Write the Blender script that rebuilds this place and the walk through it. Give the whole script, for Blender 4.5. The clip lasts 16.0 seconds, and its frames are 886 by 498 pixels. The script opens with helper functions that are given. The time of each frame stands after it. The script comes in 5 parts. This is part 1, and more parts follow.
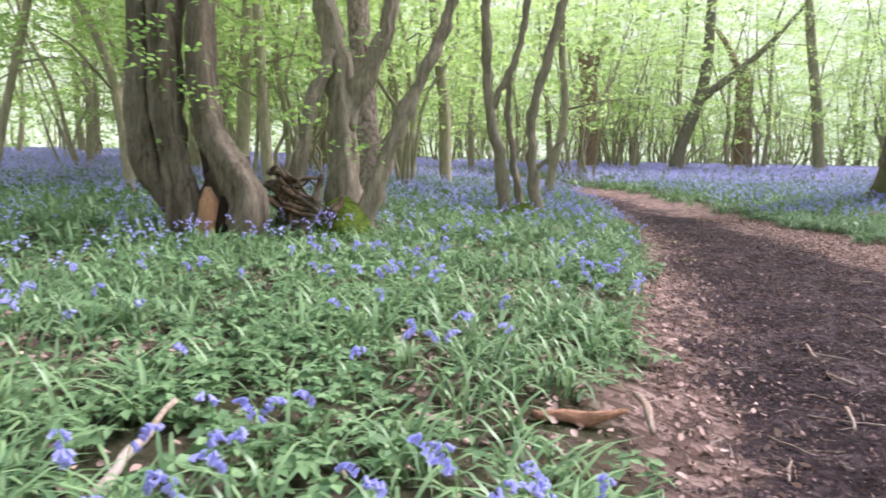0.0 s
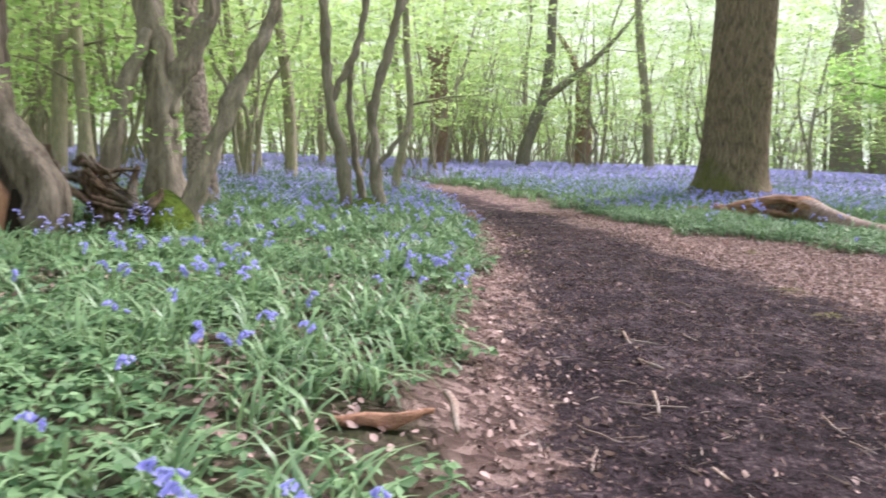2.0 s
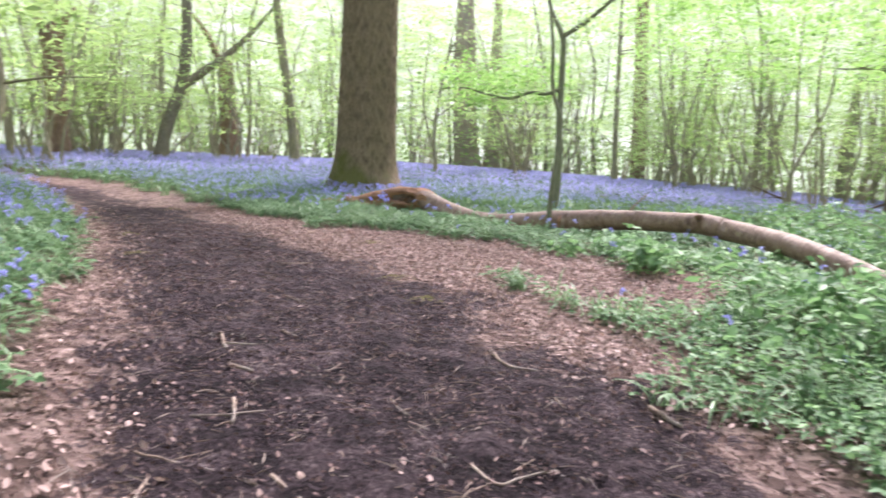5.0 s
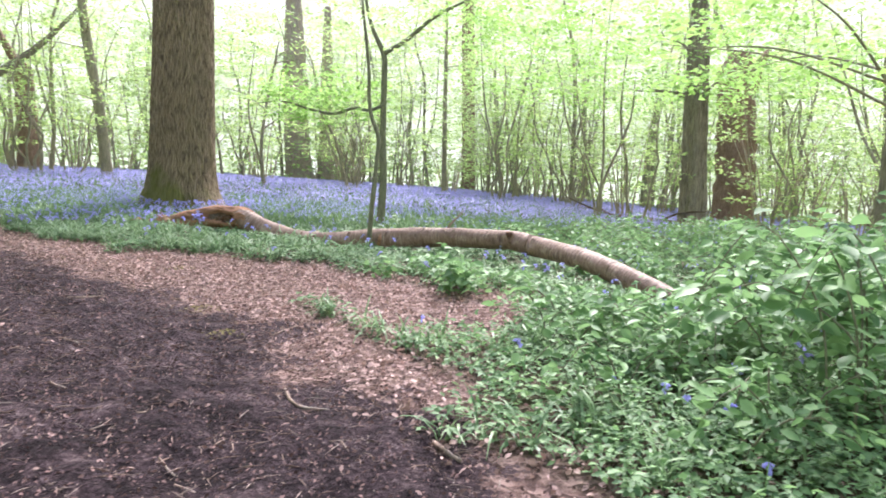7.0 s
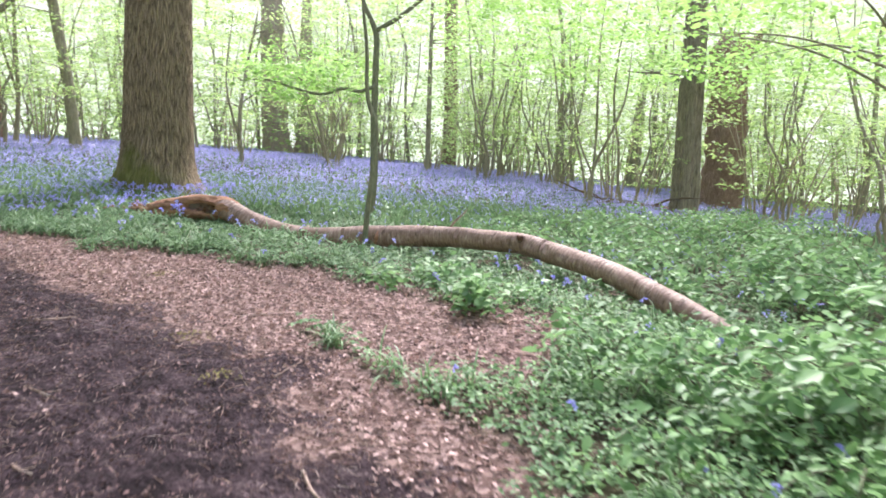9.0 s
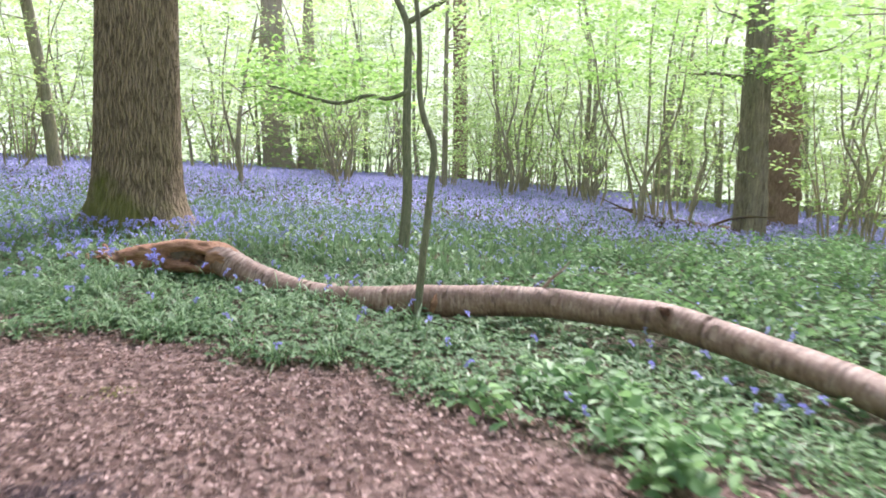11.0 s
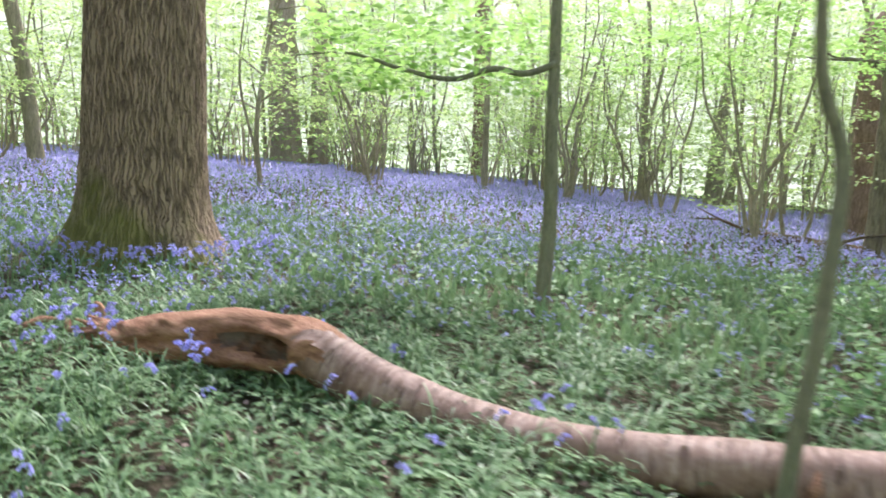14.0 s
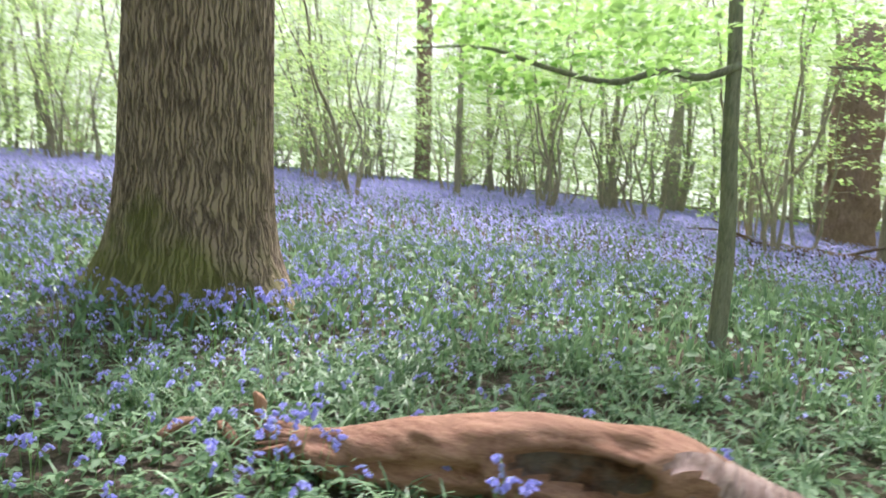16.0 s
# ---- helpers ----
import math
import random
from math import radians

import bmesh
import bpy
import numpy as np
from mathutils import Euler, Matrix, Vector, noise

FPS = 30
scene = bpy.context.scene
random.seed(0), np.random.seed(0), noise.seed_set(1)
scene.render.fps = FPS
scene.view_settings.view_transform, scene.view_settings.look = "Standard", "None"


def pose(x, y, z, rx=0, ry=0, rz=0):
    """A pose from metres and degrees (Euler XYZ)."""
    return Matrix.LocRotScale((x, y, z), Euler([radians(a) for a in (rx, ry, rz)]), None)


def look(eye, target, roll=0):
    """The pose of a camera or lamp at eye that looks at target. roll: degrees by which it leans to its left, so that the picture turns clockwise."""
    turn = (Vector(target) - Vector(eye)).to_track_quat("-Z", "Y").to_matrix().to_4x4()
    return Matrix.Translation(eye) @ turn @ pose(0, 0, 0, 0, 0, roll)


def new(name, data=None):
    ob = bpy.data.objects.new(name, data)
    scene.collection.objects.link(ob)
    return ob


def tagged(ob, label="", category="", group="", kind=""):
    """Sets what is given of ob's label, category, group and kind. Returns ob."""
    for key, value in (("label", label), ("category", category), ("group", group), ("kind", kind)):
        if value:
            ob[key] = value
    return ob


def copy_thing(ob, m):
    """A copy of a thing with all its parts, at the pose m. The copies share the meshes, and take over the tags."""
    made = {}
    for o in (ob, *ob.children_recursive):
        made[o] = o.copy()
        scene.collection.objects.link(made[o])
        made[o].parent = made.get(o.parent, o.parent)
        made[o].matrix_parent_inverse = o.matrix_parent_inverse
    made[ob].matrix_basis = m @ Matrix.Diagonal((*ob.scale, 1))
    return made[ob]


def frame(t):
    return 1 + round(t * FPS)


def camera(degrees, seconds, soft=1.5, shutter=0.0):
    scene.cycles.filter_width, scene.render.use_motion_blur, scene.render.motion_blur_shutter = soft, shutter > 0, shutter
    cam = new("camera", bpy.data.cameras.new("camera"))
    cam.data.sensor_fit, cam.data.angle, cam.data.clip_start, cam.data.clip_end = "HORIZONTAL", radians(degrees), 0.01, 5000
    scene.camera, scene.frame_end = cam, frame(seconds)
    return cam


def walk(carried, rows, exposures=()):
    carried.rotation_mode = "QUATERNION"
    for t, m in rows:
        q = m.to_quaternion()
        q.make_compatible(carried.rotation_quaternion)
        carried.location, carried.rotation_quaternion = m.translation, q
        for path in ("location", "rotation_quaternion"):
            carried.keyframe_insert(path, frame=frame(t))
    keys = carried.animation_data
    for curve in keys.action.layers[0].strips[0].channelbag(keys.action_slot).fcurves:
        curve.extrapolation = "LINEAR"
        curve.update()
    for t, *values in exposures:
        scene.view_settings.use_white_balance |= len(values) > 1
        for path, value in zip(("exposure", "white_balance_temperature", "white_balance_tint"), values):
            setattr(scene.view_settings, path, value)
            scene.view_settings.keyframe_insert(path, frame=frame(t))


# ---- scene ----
cam = camera(64.5, 16.0, soft=1.7, shutter=0.7)
PATH = [
    (0, (0.623, 0.175, 1.003), (0.455, 2.149, 0.725), 2.0),
    (0.5, (0.68, 0.235, 0.996), (0.606, 2.214, 0.715), 2.1),
    (1, (0.729, 0.283, 0.981), (0.758, 2.264, 0.705), 2.3),
    (1.5, (0.776, 0.331, 0.972), (0.909, 2.308, 0.698), 2.7),
    (2, (0.846, 0.381, 0.96), (1.079, 2.349, 0.691), 2.7),
    (2.5, (0.923, 0.41, 0.961), (1.297, 2.358, 0.7), 2.8),
    (3, (0.994, 0.44, 0.955), (1.527, 2.351, 0.701), 3.0),
    (3.5, (1.079, 0.436, 0.976), (1.765, 2.298, 0.721), 3.1),
    (4, (1.145, 0.472, 0.965), (1.975, 2.274, 0.716), 3.6),
    (4.5, (1.222, 0.474, 0.975), (2.196, 2.204, 0.729), 3.8),
    (5, (1.267, 0.409, 0.996), (2.384, 2.05, 0.756), 3.5),
    (7.5, (1.552, 0.289, 1.216), (3.034, 1.616, 1.016), 3.6),
    (8, (1.555, 0.38, 1.3), (3.024, 1.715, 1.052), 4.5),
    (10.5, (2.987, 3.021, 1.585), (4.552, 4.239, 1.327), 3.4),
    (11, (3.519, 3.724, 1.591), (5.026, 5.018, 1.357), 3.3),
    (11.5, (3.995, 4.395, 1.589), (5.511, 5.681, 1.362), 3.2),
    (12, (4.441, 5.087, 1.587), (5.97, 6.358, 1.373), 3.5),
    (12.5, (4.704, 5.725, 1.558), (6.236, 6.982, 1.289), 3.7),
    (13, (4.949, 6.341, 1.614), (6.498, 7.574, 1.327), 3.1),
    (13.5, (5.129, 6.926, 1.602), (6.64, 8.21, 1.337), 3.7),
    (14, (5.159, 7.617, 1.629), (6.682, 8.888, 1.379), 4.2),
    (14.5, (5.166, 8.362, 1.619), (6.684, 9.641, 1.375), 3.5),
    (15, (5.12, 9.065, 1.673), (6.66, 10.32, 1.44), 3.8),
    (15.5, (5.008, 9.736, 1.694), (6.613, 10.916, 1.511), 3.6),
    (16, (4.948, 10.401, 1.628), (6.625, 11.467, 1.4), 4.5),
]
walk(cam, [(t, look(eye, target, roll)) for t, eye, target, roll in PATH], ((0.0, 1.22, 6080, 16), (3.5, 1.24, 6080, 16), (5.0, 1.41, 6080, 16), (8.0, 1.49, 6080, 16), (11.0, 1.36, 6080, 16), (16.0, 1.41, 6080, 16)))
# ---------- world, sun and large light ----------
world = bpy.data.worlds.new("sky")
scene.world = world
world.use_nodes = True
wn = world.node_tree
sky_tex = wn.nodes.new("ShaderNodeTexSky")
sky_tex.sky_type = "NISHITA"
sky_tex.sun_disc = False
sky_tex.sun_elevation = radians(52)
sky_tex.sun_rotation = radians(60)
sky_tex.air_density = 1.0
sky_tex.dust_density = 4.0
wn.links.new(sky_tex.outputs[0], wn.nodes["Background"].inputs[0])
wn.nodes["Background"].inputs[1].default_value = 0.15
sun = new("sun", bpy.data.lights.new("sun", "SUN"))
sun.data.energy = 2.6
sun.data.angle = radians(14)
sun.data.color = (1.0, 0.98, 0.94)
sun.matrix_world = look((20, 12, 30), (0, 0, 0))


# ---------- materials ----------
def material(name, rough=0.8, spec=0.3):
    m = bpy.data.materials.new(name)
    m.use_nodes = True
    b = m.node_tree.nodes["Principled BSDF"]
    b.inputs["Roughness"].default_value = rough
    b.inputs["Specular IOR Level"].default_value = spec
    return m, m.node_tree, b


def coords(nt, scale=(1, 1, 1), source="Object"):
    tc = nt.nodes.new("ShaderNodeTexCoord")
    mp = nt.nodes.new("ShaderNodeMapping")
    mp.inputs["Scale"].default_value = scale
    nt.links.new(tc.outputs[source], mp.inputs[0])
    return mp.outputs[0]


def noise_tex(nt, vec, scale, detail=4.0, rough=0.6, warp=0.0):
    n = nt.nodes.new("ShaderNodeTexNoise")
    n.inputs["Scale"].default_value = scale
    n.inputs["Detail"].default_value = detail
    n.inputs["Roughness"].default_value = rough
    n.inputs["Distortion"].default_value = warp
    nt.links.new(vec, n.inputs["Vector"])
    return n.outputs["Fac"]


def ramp(nt, fac, stops):
    r = nt.nodes.new("ShaderNodeValToRGB")
    els = r.color_ramp.elements
    while len(els) < len(stops):
        els.new(0.5)
    for e, (p, c) in zip(els, stops):
        e.position = p
        e.color = (*c, 1)
    nt.links.new(fac, r.inputs[0])
    return r.outputs[0]


def mix(nt, fac, a, b, mode="MIX"):
    m = nt.nodes.new("ShaderNodeMix")
    m.data_type = "RGBA"
    m.blend_type = mode
    if isinstance(fac, float):
        m.inputs[0].default_value = fac
    else:
        nt.links.new(fac, m.inputs[0])
    for slot, v in ((6, a), (7, b)):
        if isinstance(v, tuple):
            m.inputs[slot].default_value = (*v, 1)
        else:
            nt.links.new(v, m.inputs[slot])
    return m.outputs[2]


def calc(nt, op, a, b=0.0):
    m = nt.nodes.new("ShaderNodeMath")
    m.operation = op
    for slot, v in ((0, a), (1, b)):
        if isinstance(v, (int, float)):
            m.inputs[slot].default_value = v
        else:
            nt.links.new(v, m.inputs[slot])
    return m.outputs[0]


def bump(nt, bsdf, height, strength=0.5, distance=0.01):
    b = nt.nodes.new("ShaderNodeBump")
    b.inputs["Strength"].default_value = strength
    b.inputs["Distance"].default_value = distance
    nt.links.new(height, b.inputs["Height"])
    nt.links.new(b.outputs[0], bsdf.inputs["Normal"])


def leaf_material(name, dark, light, through_light=0.45, rough=0.5, spec=0.35, per_object=False):
    """Thin living leaf: varies from leaf to leaf, lets light through."""
    m, nt, b = material(name, rough, spec)
    if per_object:
        rnd = nt.nodes.new("ShaderNodeObjectInfo").outputs["Random"]
    else:
        rnd = nt.nodes.new("ShaderNodeNewGeometry").outputs["Random Per Island"]
    patch = noise_tex(nt, coords(nt), 1.3, 3)
    f = calc(nt, "ADD", calc(nt, "MULTIPLY", rnd, 0.65), calc(nt, "MULTIPLY", patch, 0.45))
    col = ramp(nt, f, ((0.15, dark), (0.85, light)))
    nt.links.new(col, b.inputs["Base Color"])
    tr = nt.nodes.new("ShaderNodeBsdfTranslucent")
    nt.links.new(mix(nt, 0.55, col, tuple(min(1, c * 1.5) for c in light)), tr.inputs[0])
    ms = nt.nodes.new("ShaderNodeMixShader")
    ms.inputs[0].default_value = through_light
    nt.links.new(b.outputs[0], ms.inputs[1])
    nt.links.new(tr.outputs[0], ms.inputs[2])
    nt.links.new(ms.outputs[0], nt.nodes["Material Output"].inputs[0])
    return m


def bark_material(name, dark, light, stretch=(9, 9, 1.6), depth=0.012, moss=0.0, streak=(0.5, 0.5, 0.5)):
    m, nt, b = material(name, 0.9, 0.15)
    grain = noise_tex(nt, coords(nt, stretch), 2.2, 6, 0.65, 0.3)
    blot = noise_tex(nt, coords(nt), 2.6, 4)
    fine = noise_tex(nt, coords(nt, tuple(3.1 * q for q in stretch)), 2.6, 5, 0.7)
    grain = calc(nt, "ADD", calc(nt, "MULTIPLY", grain, 0.62), calc(nt, "MULTIPLY", fine, 0.38))
    col = ramp(nt, grain, ((0.36, dark), (0.64, light)))
    col = mix(nt, calc(nt, "MULTIPLY", ramp(nt, blot, ((0.45, (0, 0, 0)), (0.7, (1, 1, 1)))), 0.35), col, streak)
    if moss:
        tc = nt.nodes.new("ShaderNodeTexCoord")
        sep = nt.nodes.new("ShaderNodeSeparateXYZ")
        nt.links.new(tc.outputs["Object"], sep.inputs[0])
        low = calc(nt, "SUBTRACT", moss, calc(nt, "MULTIPLY", sep.outputs[2], 0.9))
        f = calc(nt, "MULTIPLY", ramp(nt, calc(nt, "ADD", low, calc(nt, "MULTIPLY", blot, 0.8)), ((0.55, (0, 0, 0)), (0.9, (1, 1, 1)))), 0.8)
        col = mix(nt, f, col, (0.09, 0.12, 0.025))
    nt.links.new(col, b.inputs["Base Color"])
    bump(nt, b, grain, 1.0, depth * 1.6)
    return m


M_LEAF = leaf_material("canopy_leaf", (0.20, 0.34, 0.09), (0.44, 0.56, 0.22), 0.5)
M_LEAF_NEAR = leaf_material("beech_leaf", (0.16, 0.32, 0.07), (0.36, 0.54, 0.16), 0.5)
M_STRAP = leaf_material("bluebell_strap_leaf", (0.05, 0.112, 0.05), (0.235, 0.345, 0.17), 0.25, 0.42, 0.38)
M_HERB = leaf_material("woodland_herb_leaf", (0.045, 0.105, 0.042), (0.185, 0.29, 0.135), 0.22, 0.55, 0.25)
M_BRAMBLE = leaf_material("bramble_leaf", (0.05, 0.12, 0.05), (0.25, 0.40, 0.17), 0.35, 0.48, 0.3)
M_BELL = leaf_material("bluebell_petal", (0.32, 0.31, 0.74), (0.44, 0.425, 0.86), 0.45, 0.7, 0.1)
M_MOSSLEAF = leaf_material("moss_leaf", (0.12, 0.11, 0.04), (0.26, 0.23, 0.09), 0.2, 0.8, 0.1)
M_CRUMB = leaf_material("trodden_leaf_crumb", (0.022, 0.013, 0.015), (0.23, 0.147, 0.138), 0.05, 0.85, 0.1)
M_STEM = leaf_material("green_stem", (0.10, 0.20, 0.06), (0.20, 0.34, 0.12), 0.1, 0.5, 0.3)
M_LITTER = leaf_material("dead_beech_leaf", (0.14, 0.08, 0.072), (0.50, 0.345, 0.315), 0.10, 0.65, 0.25)
M_HORNBEAM = bark_material("hornbeam_bark", (0.12, 0.10, 0.078), (0.31, 0.26, 0.21), (7, 7, 0.9), 0.012, 0.0, (0.20, 0.19, 0.15))
M_COPPICE = bark_material("coppice_bark", (0.045, 0.034, 0.027), (0.235, 0.185, 0.15), (8, 8, 1.2), 0.012, 0.25, (0.24, 0.21, 0.18))
# pole and old-oak bark lightened, distance haze painted into the colour
M_POLE = bark_material("haze_paled_pole_bark", (0.20, 0.168, 0.128), (0.46, 0.395, 0.31), (9, 9, 1.5), 0.01, 0.0, (0.17, 0.19, 0.10))
M_GREYOAK = bark_material("haze_paled_old_oak_bark", (0.27, 0.20, 0.165), (0.55, 0.44, 0.37), (5, 5, 1.4), 0.03, 0.0, (0.30, 0.32, 0.22))
M_SAPLING = bark_material("sapling_bark", (0.10, 0.10, 0.07), (0.26, 0.25, 0.18), (14, 14, 3), 0.006, 0.0, (0.22, 0.24, 0.15))
M_RED = bark_material("red_brown_bark", (0.17, 0.105, 0.08), (0.40, 0.27, 0.21), (6, 6, 2.0), 0.03, 0.0, (0.20, 0.13, 0.10))
M_SCALY = bark_material("scaly_bark", (0.05, 0.037, 0.03), (0.60, 0.47, 0.42), (8, 8, 5), 0.03, 0.0, (0.22, 0.15, 0.12))
M_PALE = bark_material("pale_coppice_bark", (0.10, 0.08, 0.064), (0.38, 0.315, 0.255), (8, 8, 1.2), 0.012, 0.25, (0.30, 0.26, 0.22))
M_DEAD = bark_material("rotten_wood", (0.04, 0.028, 0.022), (0.26, 0.17, 0.12), (14, 14, 5), 0.02)
M_RAW = bark_material("raw_orange_wood", (0.26, 0.125, 0.075), (0.50, 0.29, 0.19), (16, 16, 1.5), 0.008, 0.0, (0.45, 0.22, 0.12))
M_RAWLOG = bark_material("torn_orange_wood", (0.17, 0.075, 0.048), (0.43, 0.245, 0.165), (11, 2.2, 16), 0.014, 0.0, (0.42, 0.24, 0.17))
# rotten red heartwood, darkened so its colour carries the shade of holes
M_HOLLOW = bark_material("shaded_rotten_red_heartwood", (0.035, 0.018, 0.012), (0.17, 0.085, 0.055), (10, 3, 14), 0.02)
M_STICK = bark_material("stick_bark", (0.14, 0.088, 0.07), (0.43, 0.32, 0.265), (20, 20, 8), 0.004)
# light brown hazel bark, paled further to paint in the haze of distance
M_HAZEL = bark_material("haze_paled_hazel_bark", (0.28, 0.22, 0.16), (0.54, 0.45, 0.34), (14, 14, 2), 0.005)
# near-black that paints the shade inside a hollow stool
M_HOLE, _, hole_b = material("hollow_shade_black", 0.95, 0.1)
hole_b.inputs["Base Color"].default_value = (0.02, 0.014, 0.01, 1)
M_MOSS, moss_nt, moss_b = material("green_moss", 0.95, 0.1)
moss_f = noise_tex(moss_nt, coords(moss_nt), 18, 6)
moss_nt.links.new(ramp(moss_nt, moss_f, ((0.3, (0.035, 0.05, 0.01)), (0.7, (0.14, 0.19, 0.03)))), moss_b.inputs["Base Color"])
bump(moss_nt, moss_b, moss_f, 1.0, 0.03)

# furrowed oak bark: real ridges in the mesh, fine cracks here
M_OAK, oak_nt, oak_b = material("oak_bark", 0.92, 0.12)
oak_at = oak_nt.nodes.new("ShaderNodeAttribute")
oak_at.attribute_name = "ridge"
oak_u = oak_nt.nodes.new("ShaderNodeAttribute")
oak_u.attribute_name = "around"
oak_f = noise_tex(oak_nt, coords(oak_nt, (14, 14, 4)), 3, 6, 0.7)
oak_l = noise_tex(oak_nt, coords(oak_nt), 1.4, 3)
oak_w = noise_tex(oak_nt, coords(oak_nt, (1.5, 1.5, 1)), 3.2, 4)
oak_zs = oak_nt.nodes.new("ShaderNodeSeparateXYZ")
oak_nt.links.new(coords(oak_nt), oak_zs.inputs[0])
oak_p = oak_nt.nodes.new("ShaderNodeCombineXYZ")
oak_nt.links.new(calc(oak_nt, "ADD", calc(oak_nt, "MULTIPLY", oak_u.outputs["Fac"], 24.0), calc(oak_nt, "MULTIPLY", oak_w, 4.6)), oak_p.inputs[0])
oak_nt.links.new(calc(oak_nt, "ADD", calc(oak_nt, "MULTIPLY", oak_zs.outputs[2], 1.9), calc(oak_nt, "MULTIPLY", oak_f, 0.7)), oak_p.inputs[1])
oak_v = oak_nt.nodes.new("ShaderNodeTexVoronoi")
oak_v.feature = "DISTANCE_TO_EDGE"
oak_v.voronoi_dimensions = "2D"
oak_v.inputs["Scale"].default_value = 1.0
oak_nt.links.new(oak_p.outputs[0], oak_v.inputs["Vector"])
oak_h = calc(oak_nt, "MINIMUM", calc(oak_nt, "MULTIPLY", oak_v.outputs["Distance"], 4.2), 1.0)
oak_c = ramp(oak_nt, calc(oak_nt, "ADD", calc(oak_nt, "MULTIPLY", oak_h, 0.42), calc(oak_nt, "ADD", calc(oak_nt, "MULTIPLY", oak_at.outputs["Fac"], 0.15), calc(oak_nt, "MULTIPLY", oak_f, 0.55))), ((0.24, (0.07, 0.05, 0.036)), (0.82, (0.34, 0.255, 0.185))))
oak_sep = oak_nt.nodes.new("ShaderNodeSeparateXYZ")
oak_nt.links.new(coords(oak_nt), oak_sep.inputs[0])
oak_m = calc(oak_nt, "SUBTRACT", calc(oak_nt, "ADD", calc(oak_nt, "MULTIPLY", oak_l, 1.3), calc(oak_nt, "MULTIPLY", oak_sep.outputs[0], -0.5)), calc(oak_nt, "MULTIPLY", oak_sep.outputs[2], 0.65))
oak_nt.links.new(mix(oak_nt, calc(oak_nt, "MULTIPLY", ramp(oak_nt, oak_m, ((0.32, (0, 0, 0)), (0.66, (1, 1, 1)))), 0.75), oak_c, (0.14, 0.15, 0.035)), oak_b.inputs["Base Color"])
bump(oak_nt, oak_b, calc(oak_nt, "ADD", oak_h, calc(oak_nt, "MULTIPLY", oak_f, 0.5)), 1.0, 0.02)

# peeling, cross-banded bark of the fallen trunk
M_LOG, log_nt, log_b = material("banded_log_bark", 0.6, 0.3)
log_at = log_nt.nodes.new("ShaderNodeAttribute")
log_at.attribute_name = "along"
log_cmb = log_nt.nodes.new("ShaderNodeCombineXYZ")
log_nt.links.new(calc(log_nt, "MULTIPLY", log_at.outputs["Fac"], 26.0), log_cmb.inputs[0])
log_at2 = log_nt.nodes.new("ShaderNodeAttribute")
log_at2.attribute_name = "around"
log_nt.links.new(calc(log_nt, "MULTIPLY", log_at2.outputs["Fac"], 0.9), log_cmb.inputs[1])
log_band = noise_tex(log_nt, log_cmb.outputs[0], 1.0, 5, 0.65, 0.4)
log_blot = noise_tex(log_nt, coords(log_nt), 3.5, 6, 0.68)
log_fine = noise_tex(log_nt, coords(log_nt), 34, 5, 0.7)
log_crk = log_nt.nodes.new("ShaderNodeCombineXYZ")
log_nt.links.new(calc(log_nt, "MULTIPLY", log_at.outputs["Fac"], 34.0), log_crk.inputs[0])
log_nt.links.new(calc(log_nt, "MULTIPLY", log_at2.outputs["Fac"], 0.8), log_crk.inputs[1])
log_crack = ramp(log_nt, noise_tex(log_nt, log_crk.outputs[0], 1.0, 3, 0.55, 0.3), ((0.36, (1, 1, 1)), (0.44, (0, 0, 0))))
log_tone = calc(log_nt, "ADD", calc(log_nt, "MULTIPLY", log_blot, 0.3), calc(log_nt, "ADD", calc(log_nt, "MULTIPLY", log_band, 0.5), calc(log_nt, "MULTIPLY", log_fine, 0.2)))
log_c = ramp(log_nt, log_tone, ((0.36, (0.15, 0.082, 0.064)), (0.5, (0.26, 0.165, 0.134)), (0.64, (0.44, 0.325, 0.28))))
log_c = mix(log_nt, calc(log_nt, "MULTIPLY", log_crack, 0.6), log_c, (0.07, 0.038, 0.03))
log_nt.links.new(log_c, log_b.inputs["Base Color"])
bump(log_nt, log_b, calc(log_nt, "SUBTRACT", calc(log_nt, "ADD", log_band, calc(log_nt, "MULTIPLY", log_fine, 0.4)), calc(log_nt, "MULTIPLY", log_crack, 0.8)), 0.8, 0.008)

# ground: mud, litter and soil by the plan, with ragged borders
M_GROUND, g_nt, g_b = material("woodland_ground", 0.92, 0.1)
g_vec = coords(g_nt)
g_at = g_nt.nodes.new("ShaderNodeAttribute")
g_at.attribute_name = "mud"
g_fine = noise_tex(g_nt, g_vec, 34, 9, 0.78)
g_mid = noise_tex(g_nt, g_vec, 5, 5, 0.65)
g_big = noise_tex(g_nt, g_vec, 0.9, 4)
g_vor = g_nt.nodes.new("ShaderNodeTexVoronoi")
g_vor.inputs["Scale"].default_value = 17
g_warp = g_nt.nodes.new("ShaderNodeVectorMath")
g_warp.operation = "ADD"
g_nz = g_nt.nodes.new("ShaderNodeTexNoise")
g_nz.inputs["Scale"].default_value = 9
g_nt.links.new(g_vec, g_nz.inputs["Vector"])
g_sc = g_nt.nodes.new("ShaderNodeVectorMath")
g_sc.operation = "SCALE"
g_sc.inputs["Scale"].default_value = 0.12
g_nt.links.new(g_nz.outputs["Color"], g_sc.inputs[0])
g_nt.links.new(g_vec, g_warp.inputs[0])
g_nt.links.new(g_sc.outputs[0], g_warp.inputs[1])
g_nt.links.new(g_warp.outputs[0], g_vor.inputs["Vector"])
